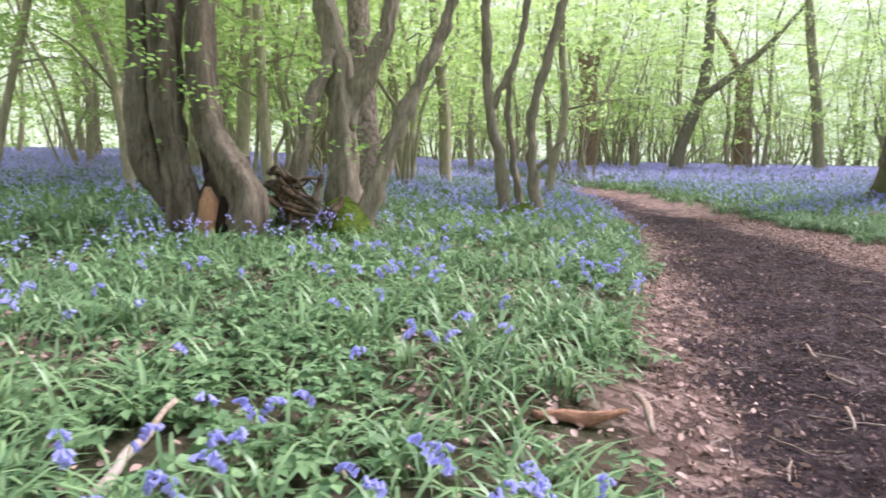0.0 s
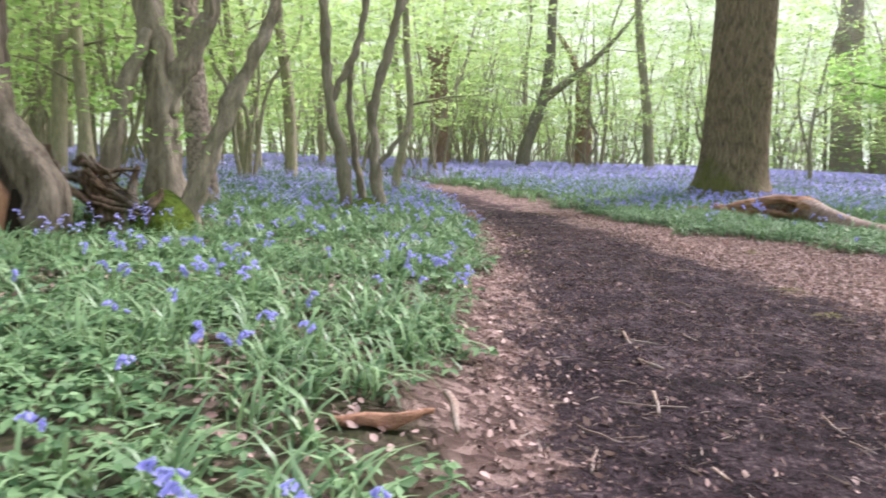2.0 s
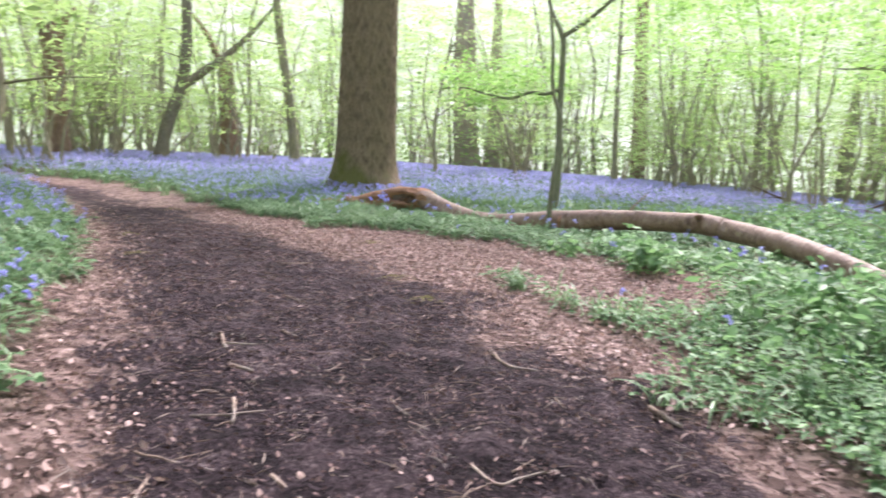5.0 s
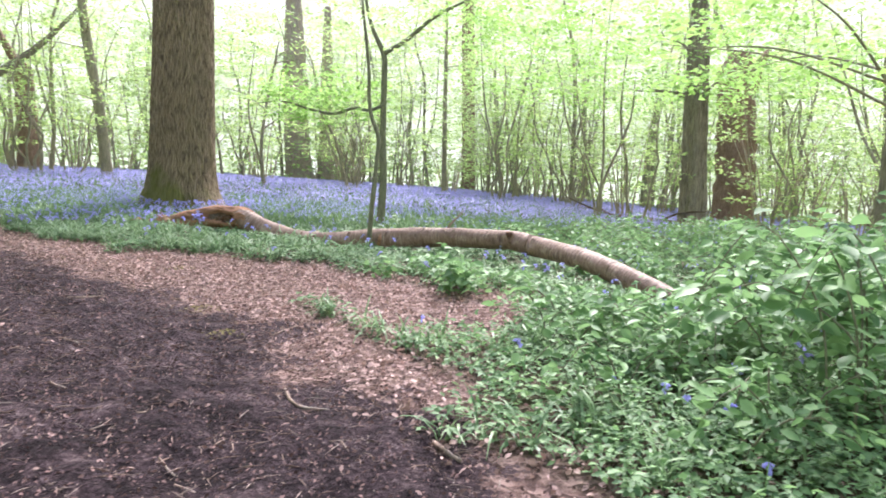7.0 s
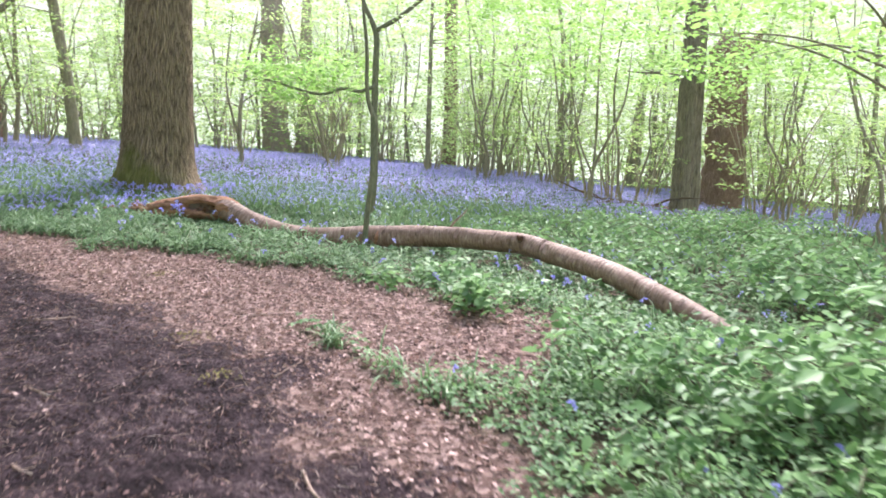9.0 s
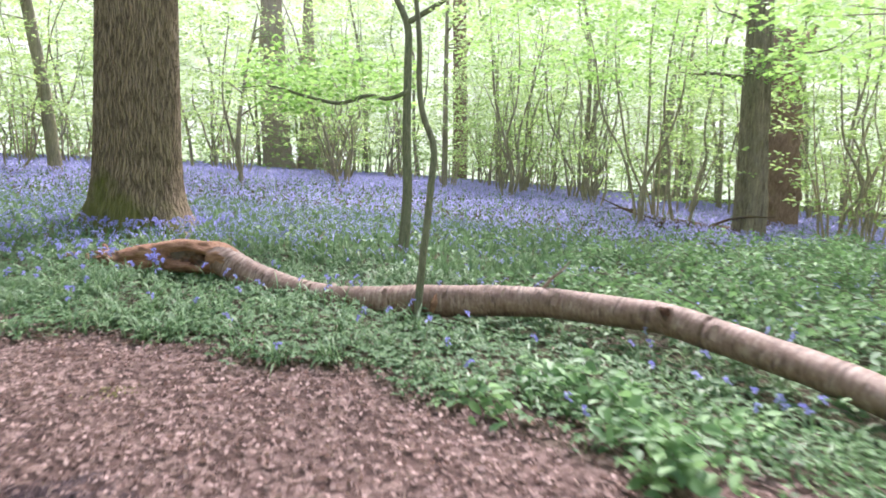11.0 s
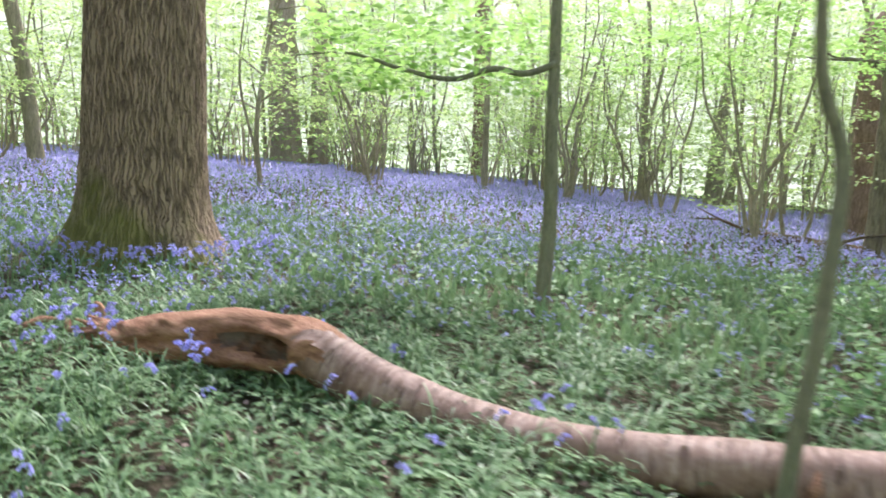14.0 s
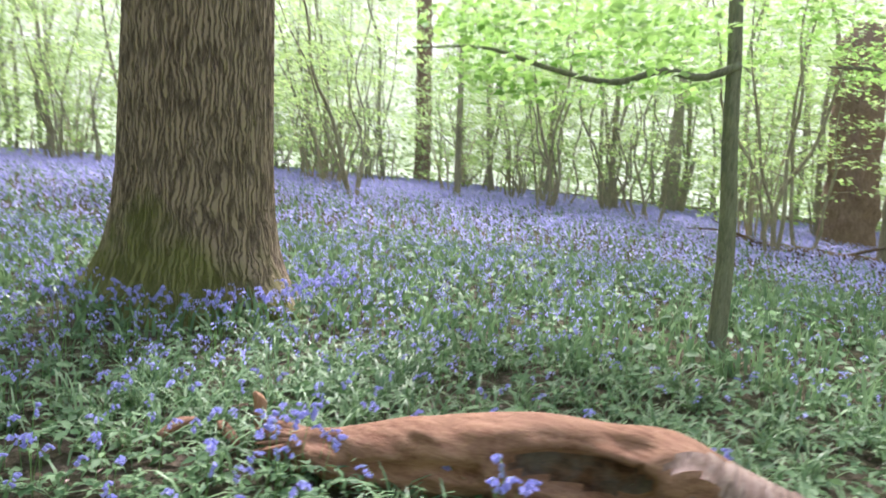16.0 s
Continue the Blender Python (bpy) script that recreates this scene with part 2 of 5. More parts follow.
mud_col = ramp(g_nt, calc(g_nt, "ADD", calc(g_nt, "MULTIPLY", g_fine, 0.6), calc(g_nt, "MULTIPLY", g_mid, 0.45)), ((0.39, (0.006, 0.0038, 0.005)), (0.51, (0.029, 0.019, 0.0232)), (0.60, (0.085, 0.058, 0.066)), (0.71, (0.32, 0.25, 0.245))))
g_sepc = g_nt.nodes.new("ShaderNodeSeparateColor")
g_nt.links.new(g_vor.outputs["Color"], g_sepc.inputs[0])
lit_col = ramp(g_nt, g_sepc.outputs[0], ((0.0, (0.06, 0.037, 0.033)), (0.5, (0.21, 0.135, 0.12)), (1.0, (0.46, 0.32, 0.29))))
lit_col = mix(g_nt, calc(g_nt, "MULTIPLY", g_mid, 0.5), lit_col, (0.15, 0.098, 0.086))
g_edge = ramp(g_nt, calc(g_nt, "ADD", g_at.outputs["Fac"], calc(g_nt, "MULTIPLY", calc(g_nt, "SUBTRACT", calc(g_nt, "ADD", g_mid, calc(g_nt, "MULTIPLY", g_fine, 0.8)), 0.9), 1.9)), ((0.4, (0, 0, 0)), (0.6, (1, 1, 1))))
g_pl = g_nt.nodes.new("ShaderNodeAttribute")
g_pl.attribute_name = "plants"
soil = mix(g_nt, calc(g_nt, "MULTIPLY", ramp(g_nt, g_big, ((0.4, (0, 0, 0)), (0.65, (1, 1, 1)))), 0.35), ramp(g_nt, g_fine, ((0.3, (0.018, 0.024, 0.010)), (0.7, (0.075, 0.085, 0.035)))), lit_col)
lit_col = mix(g_nt, calc(g_nt, "MULTIPLY", g_pl.outputs["Fac"], 0.85), lit_col, soil)
g_nt.links.new(mix(g_nt, g_edge, lit_col, mud_col), g_b.inputs["Base Color"])
bump(g_nt, g_b, calc(g_nt, "ADD", calc(g_nt, "MULTIPLY", g_fine, 0.7), calc(g_nt, "MULTIPLY", g_vor.outputs["Distance"], 0.8)), 1.0, 0.05)

# glowing backdrop: far woodland, pale haze and bright sky painted into emission
M_BACK = bpy.data.materials.new("glowing_woodland_backdrop")
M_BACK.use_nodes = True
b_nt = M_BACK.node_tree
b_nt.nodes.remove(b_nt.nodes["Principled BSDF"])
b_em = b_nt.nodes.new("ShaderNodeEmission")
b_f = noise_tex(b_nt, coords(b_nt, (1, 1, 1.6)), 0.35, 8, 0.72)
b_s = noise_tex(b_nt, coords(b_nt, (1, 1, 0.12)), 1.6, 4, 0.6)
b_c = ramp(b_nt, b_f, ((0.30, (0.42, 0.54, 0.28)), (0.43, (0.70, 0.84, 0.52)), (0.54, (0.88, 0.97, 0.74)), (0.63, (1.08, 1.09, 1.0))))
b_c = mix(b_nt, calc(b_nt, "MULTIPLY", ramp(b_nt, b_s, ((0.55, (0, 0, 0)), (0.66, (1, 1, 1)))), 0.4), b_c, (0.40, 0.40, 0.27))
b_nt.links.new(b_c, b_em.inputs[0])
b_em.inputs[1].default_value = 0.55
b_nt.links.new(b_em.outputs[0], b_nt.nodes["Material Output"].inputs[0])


# ---------- mesh helpers ----------
def mesh_from(name, verts, faces, mats, smooth=False, face_mats=None, attrs=()):
    """verts: n x 3 array; faces: list of index arrays (each k x 3 or k x 4)."""
    me = bpy.data.meshes.new(name)
    verts = np.asarray(verts, dtype=np.float32)
    blocks = [np.asarray(f, dtype=np.int32) for f in faces if len(f)]
    loops = np.concatenate([f.ravel() for f in blocks])
    sizes = np.concatenate([np.full(len(f), f.shape[1], dtype=np.int32) for f in blocks])
    starts = np.concatenate([[0], np.cumsum(sizes)[:-1]]).astype(np.int32)
    me.vertices.add(len(verts))
    me.vertices.foreach_set("co", verts.ravel())
    me.loops.add(len(loops))
    me.loops.foreach_set("vertex_index", loops)
    me.polygons.add(len(sizes))
    me.polygons.foreach_set("loop_start", starts)
    for m in mats:
        me.materials.append(m)
    if smooth:
        me.polygons.foreach_set("use_smooth", np.ones(len(sizes), dtype=bool))
    if face_mats is not None:
        me.polygons.foreach_set("material_index", np.asarray(face_mats, dtype=np.int32))
    for key, values in attrs:
        a = me.attributes.new(key, "FLOAT", "POINT")
        a.data.foreach_set("value", np.asarray(values, dtype=np.float32))
    me.update()
    me.validate()
    return me


def attach(name, me, parent, label=""):
    ob = new(name, me)
    ob.parent = parent
    if label:
        ob["label"] = label
    return ob


def leafage(name, me, parent, label=""):
    return tagged(attach(name, me, parent, label), kind="stuff")


def base(name, x, y, z, label, category, group=""):
    e = new(name)
    e.location = (x, y, z)
    return tagged(e, label, category, group)


def waves(x, y, seed=0.0, scale=1.0):
    """Smooth made-up unevenness in the plan, about -1 to 1."""
    x, y = x * scale + seed, y * scale - seed * 0.7
    return (np.sin(x * 1.7 + 1.3 * np.sin(y * 0.9 + seed)) + np.sin(y * 2.1 + 1.1 * np.sin(x * 1.3)) + np.sin((x + y) * 1.1 + 2.0 * np.sin((x - y) * 0.6))) / 3


def smooth01(v, a, b):
    u = np.clip((v - a) / (b - a), 0, 1)
    return u * u * (3 - 2 * u)


def tube(points, radii, sides=12, step=0.12, rough=0.0, flutes=0, flute_depth=0.0, seed=0.0, close=True):
    """A tapering, slightly uneven limb along a smooth line. Returns verts, quads, along, around."""
    p = np.asarray(points, float)
    seg = np.linalg.norm(np.diff(p, axis=0), axis=1)
    s = np.concatenate([[0], np.cumsum(seg)])
    n = max(3, int(s[-1] / step) + 1)
    u = np.linspace(0, s[-1], n)
    tang = np.gradient(p, s, axis=0) if len(p) > 2 else np.repeat([(p[1] - p[0]) / s[-1]], 2, axis=0)
    line = np.empty((n, 3))
    k = np.clip(np.searchsorted(s, u, side="right") - 1, 0, len(p) - 2)
    h = (s[k + 1] - s[k])[:, None]
    f = ((u - s[k])[:, None]) / h
    line = (2 * f**3 - 3 * f**2 + 1) * p[k] + (f**3 - 2 * f**2 + f) * h * tang[k] + (-2 * f**3 + 3 * f**2) * p[k + 1] + (f**3 - f**2) * h * tang[k + 1]
    r = np.interp(u, s, radii)
    d = np.gradient(line, axis=0)
    d /= np.linalg.norm(d, axis=1)[:, None] + 1e-9
    side = np.cross(d, (0.31, 0.95, 0.05))
    side /= np.linalg.norm(side, axis=1)[:, None] + 1e-9
    other = np.cross(d, side)
    a = np.linspace(0, 2 * math.pi, sides, endpoint=False)
    rr = r[:, None] * np.ones(sides)
    if flutes:
        rr *= 1 - flute_depth * (0.5 + 0.5 * np.cos(flutes * a[None] + 0.5 * np.sin(u * 1.3 + seed)[:, None] + seed)) ** 2
    if rough:
        rr *= 1 + rough * (np.sin(3 * a[None] + 5.1 * u[:, None] + seed) + 0.7 * np.sin(5 * a[None] - 9.3 * u[:, None] + seed * 2) + 0.8 * np.sin(2 * a[None] + 2.3 * u[:, None] + seed * 3)) / 2
    v = line[:, None] + rr[..., None] * (np.cos(a)[None, :, None] * side[:, None] + np.sin(a)[None, :, None] * other[:, None])
    i, j = np.meshgrid(np.arange(n - 1), np.arange(sides), indexing="ij")
    j2 = (j + 1) % sides
    q = np.stack([i * sides + j, i * sides + j2, (i + 1) * sides + j2, (i + 1) * sides + j], -1).reshape(-1, 4)
    verts = v.reshape(-1, 3)
    along, around = np.repeat(u, sides), np.tile(np.abs(a - math.pi), n)
    if close:
        verts = np.concatenate([verts, line[:1], line[-1:]])
        along, around = np.r_[along, u[0], u[-1]], np.r_[around, 0, 0]
        m = n * sides
        jj = np.arange(sides)
        lo = np.stack([(jj + 1) % sides, jj, np.full(sides, m), np.full(sides, m)], -1)[:, :3]
        hi = np.stack([(n - 1) * sides + jj, (n - 1) * sides + (jj + 1) % sides, np.full(sides, m + 1)], -1)
        return verts, [q, np.concatenate([lo, hi])], along, around
    return verts, [q], along, around


def limb(name, points, radii, mat, parent, label="", origin=None, knob=0.0, **kw):
    v, f, _, _ = tube(points, radii, **kw)
    if knob:
        v = v + np.array([noise.noise_vector(Vector(q) * 5.0) * knob + noise.noise_vector(Vector((q[0] * 16, q[1] * 16, q[2] * 9))) * knob * 0.35 for q in v])
    if origin is not None:
        v = v - np.asarray(origin)
    return attach(name, mesh_from(name, v, f, [mat], True), parent, label)


def merge(pieces):
    """Joins (verts, faces) pieces into one."""
    vs, fs, off = [], [], 0
    for v, f in pieces:
        vs.append(v)
        fs += [np.asarray(b) + off for b in f]
        off += len(v)
    return np.concatenate(vs), fs


def leaves(pos, size, rng, tilt=0.5, ratio=0.6, droop=0.15, four=False, turn=None):
    """Leaf blades folded along the midrib, at the given places. Two or four triangles each."""
    n = len(pos)
    az = rng.uniform(0, 2 * math.pi, n) if turn is None else turn
    e = np.stack([np.cos(az), np.sin(az), rng.normal(-droop, tilt * 0.5, n)], -1)
    e /= np.linalg.norm(e, axis=1)[:, None]
    w = np.cross((0, 0, 1.0), e)
    w /= np.linalg.norm(w, axis=1)[:, None] + 1e-9
    roll = rng.normal(0, tilt, n)[:, None]
    nrm = np.cross(e, w)
    w = w * np.cos(roll) + nrm * np.sin(roll)
    nrm = np.cross(e, w)
    L = (size * rng.uniform(0.7, 1.25, n))[:, None]
    wid = L * ratio * 0.5
    a, tip = pos, pos + e * L - nrm * L * 0.08
    mid = pos + e * L * 0.45
    b, c = mid + w * wid + nrm * wid * 0.25, mid - w * wid + nrm * wid * 0.25
    k = np.arange(n)
    if not four:
        v = np.stack([a, b, tip, c], 1).reshape(-1, 3)
        o = k[:, None] * 4
        return v, [np.concatenate([o + [0, 2, 1], o + [0, 3, 2]])]
    m2 = pos + e * L * 0.5 - nrm * wid * 0.05
    ring = [a]
    for side in (1, -1):
        pts = [pos + e * L * f + w * wid * side * g + nrm * wid * 0.22 * g for f, g in ((0.18, 0.68), (0.45, 1.0), (0.74, 0.66))]
        ring += pts + [tip] if side == 1 else pts[::-1]
    v = np.stack(ring + [m2], 1).reshape(-1, 3)
    o = k[:, None] * 9
    return v, [np.concatenate([o + [q, 8, (q + 1) % 8] for q in range(8)])]


def blades(pos, length, width, rng, seg=4, upright=0.5, arch=1.6, turn=None):
    """Arching strap leaves."""
    n = len(pos)
    az = rng.uniform(0, 2 * math.pi, n) if turn is None else turn
    e = np.stack([np.cos(az), np.sin(az), np.zeros(n)], -1)
    w = np.stack([-np.sin(az), np.cos(az), np.zeros(n)], -1)
    L = length * rng.uniform(0.6, 1.25, n)
    th0 = np.abs(rng.normal(0, upright, n))
    bend = arch * rng.uniform(0.5, 1.2, n)
    p = pos.copy()
    rows = []
    for k in range(seg + 1):
        f = k / seg
        wid = width * (1.0 if k < seg else 0.05) * (0.75 + 0.5 * math.sin(math.pi * min(f + 0.15, 1)))
        rows += [p - w * wid / 2, p + w * wid / 2]
        th = th0 + bend * f
        p = p + (e * np.sin(th)[:, None] + np.array((0, 0, 1.0)) * np.cos(th)[:, None]) * (L / seg)[:, None]
    v = np.stack(rows, 1).reshape(-1, 3)
    o = (np.arange(n) * (2 * seg + 2))[:, None]
    return v, [np.concatenate([o + [2 * k, 2 * k + 1, 2 * k + 3, 2 * k + 2] for k in range(seg)])]


# ---------- lie of the land ----------
EDGE_Y = [-8, 0, 2, 3, 4.5, 7, 9.4, 14.4, 18, 22, 26, 32]
EDGE_X = [-0.6, 0.88, 1.10, 1.26, 1.52, 2.04, 2.39, 2.5, 2.2, 0.6, -3, -12]
MUD_Y = [-8, 0, 2.5, 4.2, 5, 7, 10, 14, 18, 22, 26, 32]
MUD_X = [2.8, 3.5, 3.9, 4.3, 4.6, 4.8, 4.6, 4.3, 3.7, 2.5, 0, -8]
BANK_Y = [-8, 0, 1.6, 2.7, 3.5, 4.2, 5.2, 6.5, 7.5, 9, 10, 12.75, 18, 22, 26, 32]
BANK_X = [3.2, 3.9, 3.95, 4.2, 5.4, 7.3, 7.8, 7.1, 6.7, 6.2, 5.8, 5.1, 4.7, 3.4, 1, -7]


def left_edge(y):
    return np.interp(y, EDGE_Y, EDGE_X)


def mud_edge(y):
    return np.interp(y, MUD_Y, MUD_X)


def bank_edge(y):
    return np.interp(y, BANK_Y, BANK_X)


def height(x, y):
    x, y = np.asarray(x, float), np.asarray(y, float)
    r = np.hypot(x - 2, y - 2)
    az = np.degrees(np.arctan2(x - 2, y - 2))
    h = 0.04 + 0.55 * smooth01(r, 12, 34) * np.exp(-(((az - 33) / 28) ** 2)) - 0.35 * smooth01(r, 14, 26) * smooth01(az, 55, 85)
    dip = smooth01(x, left_edge(y) - 0.5, left_edge(y) + 0.4) * (1 - smooth01(x, mud_edge(y), mud_edge(y) + 3.0))
    return h - 0.16 * dip + 0.02 * waves(x, y, 1.0, 0.8)


WALK_LINE = np.array([(0.6, 0.2), (1.6, 0.4), (3.0, 3.0), (5.0, 7.0), (4.6, 10.4)])


def from_line(x, y):
    """Distance in the plan from the line walked."""
    p = np.stack([x, y], -1)
    best = np.full(len(p), 1e9)
    for a, b in zip(WALK_LINE[:-1], WALK_LINE[1:]):
        f = np.clip(((p - a) @ (b - a)) / ((b - a) @ (b - a)), 0, 1)
        best = np.minimum(best, np.linalg.norm(p - a - f[:, None] * (b - a), axis=1))
    return best


def grow(x, y):
    """1 where plants cover the ground, 0 on the trodden path and bare litter."""
    soft = 0.22 * waves(x, y, 3.0, 2.2)
    left = smooth01(left_edge(y) + soft - x, -0.1, 0.25)
    right = smooth01(x + soft * 2 - bank_edge(y), -0.1, 0.5)
    island = smooth01(waves(x, y, 5.0, 1.3), 0.2, 0.5) * ((x > mud_edge(y) + 0.7) & (y < 6.5)) * 0.7
    return np.maximum(np.maximum(left, right), island)


def blue(x, y):
    """How thickly the bluebells flower."""
    left = smooth01(y, 8.0, 12.5) * (x < left_edge(y))
    right = smooth01(y + 0.32 * x - 14.6, -1.2, 2.2) * (x > bank_edge(y))
    return np.maximum(left, right)


def open_ground(rng, n, x0, x1, y0, y1):
    x, y = rng.uniform(x0, x1, n), rng.uniform(y0, y1, n)
    ok = ((y > 0.6) | (x > 2.2)) & (np.hypot(x - 9.62, y - 16.38) > 0.95) & (np.hypot(x - 1.0, y - 2.66) > 0.27) & (np.hypot((x + 0.39) * 1.5, y - 2.0) > 0.27)
    return x[ok], y[ok]


# ---------- ground ----------
gx = np.concatenate([[-600, -250, -120, -80], np.arange(-56, -6, 1.0), np.arange(-6, 0, 0.25), np.arange(0, 0.8, 0.1), np.arange(0.8, 4.9, 0.05), np.arange(4.9, 6, 0.1), np.arange(6, 12, 0.2), np.arange(12, 60, 1.0), [80, 130, 260, 600]])
gy = np.concatenate([[-600, -250, -120, -60], np.arange(-30, -2, 1.0), np.arange(-2, 0, 0.2), np.arange(0, 1.6, 0.1), np.arange(1.6, 7, 0.05), np.arange(7, 10, 0.1), np.arange(10, 20, 0.2), np.arange(20, 70, 1.0), [90, 140, 260, 600]])
GX, GY = np.meshgrid(gx, gy, indexing="ij")
fx, fy = GX.ravel(), GY.ravel()
gz = height(fx, fy)
wob = 0.22 * waves(fx, fy, 2.0, 1.4) + 0.12 * waves(fx, fy, 8.0, 4.0)
mud_amt = smooth01(fx + wob, left_edge(fy) - 0.2, left_edge(fy) + 0.8) * (1 - smooth01(fx + 2 * wob, mud_edge(fy) - 0.8, mud_edge(fy) + 1.0)) * (1 - 0.3 * smooth01(fy, 10, 16))
clod = np.array([0.9 * noise.noise((a * 3.6, b * 3.6, 0.3)) + 0.75 * (0.35 - abs(noise.noise((a * 7, b * 7, 4.0)))) + 0.4 * noise.noise((a * 17, b * 17, 9.0)) if m > 0.02 else 0.0 for a, b, m in zip(fx, fy, mud_amt)])
gz = gz + mud_amt * clod * 0.05
ni, nj = len(gx), len(gy)
I, J = np.meshgrid(np.arange(ni - 1), np.arange(nj - 1), indexing="ij")
gq = np.stack([I * nj + J, (I + 1) * nj + J, (I + 1) * nj + J + 1, I * nj + J + 1], -1).reshape(-1, 4)
ground = new("ground", mesh_from("ground", np.stack([fx, fy, gz], -1), [gq], [M_GROUND], True, attrs=(("mud", mud_amt), ("plants", grow(fx, fy)))))
tagged(ground, "dark trodden mud path and brown leaf litter on woodland soil", "ground", kind="structure")

# distance: an added glowing ring, painted as hazy spring woodland
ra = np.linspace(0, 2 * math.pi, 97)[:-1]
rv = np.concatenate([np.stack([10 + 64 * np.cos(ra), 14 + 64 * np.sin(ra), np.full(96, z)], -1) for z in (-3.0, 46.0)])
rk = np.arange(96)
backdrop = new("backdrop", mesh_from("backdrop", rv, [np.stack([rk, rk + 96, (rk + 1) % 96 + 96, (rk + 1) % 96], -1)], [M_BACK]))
tagged(backdrop, "glowing backdrop ring painted as hazy pale green spring woodland", "backdrop", kind="structure")


# ---------- trees ----------
def crown_mesh(name, seed, clusters, spread, low, high, per=26, size=0.115, disc=0.75, mat=M_LEAF, centre=(0, 0), four=False):
    """Flat, layered sprays of leaves, thicker towards the top, with gaps."""
    rng = np.random.default_rng(seed)
    h = low + (high - low) * rng.beta(1.1, 1.2, clusters)
    ang = rng.uniform(0, 2 * math.pi, clusters)
    rad = spread * np.sqrt(rng.uniform(0.02, 1, clusters)) * (0.55 + 0.45 * np.sin(math.pi * np.clip((h - low) / (high - low) * 0.85 + 0.1, 0, 1)))
    cx, cy = centre[0] + rad * np.cos(ang), centre[1] + rad * np.sin(ang)
    cnt = rng.poisson(per, clusters)
    idx = np.repeat(np.arange(clusters), cnt)
    n = len(idx)
    a, r = rng.uniform(0, 2 * math.pi, n), disc * np.sqrt(rng.uniform(0, 1, n)) * rng.uniform(0.6, 1.2, clusters)[idx]
    pos = np.stack([cx[idx] + r * np.cos(a), cy[idx] + r * np.sin(a), h[idx] + rng.normal(0, 0.06, n) - 0.12 * r], -1)
    v, f = leaves(pos, size, rng, 0.45, 0.62, 0.1, four)
    return mesh_from(name, v, f, [mat])


def side_branches(parent, seed, n, spread, low, high, mat, r=0.018, line=None):
    """Side branches, each a part, that rise outwards from the stem."""
    rng = np.random.default_rng(seed)
    for _ in range(n):
        z, a, l = rng.uniform(low, high), rng.uniform(0, 6.283), spread * rng.uniform(0.5, 1.0)
        d = np.array((math.cos(a), math.sin(a), 0))
        k = rng.uniform(0.1, 0.7)
        o = np.array([np.interp(z, line[:, 2], line[:, 0]), np.interp(z, line[:, 2], line[:, 1]), z])
        pts = [o, o + d * l * 0.5 + (rng.normal(0, 0.12), rng.normal(0, 0.12), l * k * 0.6), o + d * l + (0, 0, l * k * 0.75)]
        limb("branch", pts, [r * 1.3, r * 0.8, r * 0.25], mat, parent, sides=4, step=0.8)


# slender poles of the far wood: a few kinds, set out singly
def pole_tree(seed, tall, r, lean, clusters, forked=False):
    rng = np.random.default_rng(seed)
    e = base("woodland_tree", 0, 0, -50, "slender grey-brown woodland tree in fresh spring leaf", "tree", "slender trees of the wood behind")
    pts = [(0, 0, -0.3)]
    for k in range(1, 6):
        z = tall * k / 5
        pts.append((lean[0] * z + rng.normal(0, 0.16) * k * 0.5, lean[1] * z + rng.normal(0, 0.16) * k * 0.5, z))
    limb("trunk", pts, [r * 1.35, r, r * 0.9, r * 0.75, r * 0.55, r * 0.2], M_POLE, e, sides=8, step=0.7, rough=0.05, seed=seed)
    if forked:
        q = np.array(pts[1])
        limb("branch", [q, q + (0.5, 0.3, tall * 0.18), q + (0.8, 0.55, tall * 0.55)], [r * 0.7, r * 0.55, r * 0.15], M_POLE, e, sides=7, step=0.8, rough=0.05, seed=seed + 1)
    side_branches(e, seed, 6, 2.3, 1.5, min(tall * 0.8, 7), M_POLE, 0.02, np.array(pts))
    leafage("crown", crown_mesh("crown", seed + 5, clusters, 2.8, 1.5, min(tall + 1, 12), 24, 0.19, 0.85), e, "bright yellow-green layered leaf sprays")
    return e


POLES = [pole_tree(11, 10, 0.08, (0.03, 0.0), 70), pole_tree(12, 12, 0.11, (-0.04, 0.03), 77, True), pole_tree(13, 9, 0.06, (0.07, -0.03), 66), pole_tree(14, 13, 0.13, (0.0, 0.02), 78), pole_tree(15, 11, 0.10, (-0.09, 0.0), 72, True), pole_tree(16, 10, 0.07, (0.10, 0.05), 64)]


def hazel(seed):
    rng = np.random.default_rng(seed)
    e = base("hazel_shrub", 0, 0, -50, "many-stemmed pale brown hazel shrub with fresh leaves", "shrub", "hazel shrubs of the understorey")
    for k in range(8):
        a, o = rng.uniform(0, 6.283), rng.uniform(0.05, 0.35)
        t, l = rng.uniform(0.12, 0.45), rng.uniform(2.6, 4.8)
        d = np.array((math.cos(a), math.sin(a), 0))
        limb("stem", [d * o + (0, 0, -0.2), d * (o + t * l * 0.35) + (rng.normal(0, 0.08), rng.normal(0, 0.08), l * 0.5), d * (o + t * l) + (0, 0, l)], [0.035, 0.025, 0.006], M_HAZEL, e, sides=5, step=0.8, rough=0.06, seed=k)
    leafage("crown", crown_mesh("crown", seed, 46, 1.9, 0.8, 5.2, 20, 0.16, 0.6), e, "light green hazel leaves")
    return e


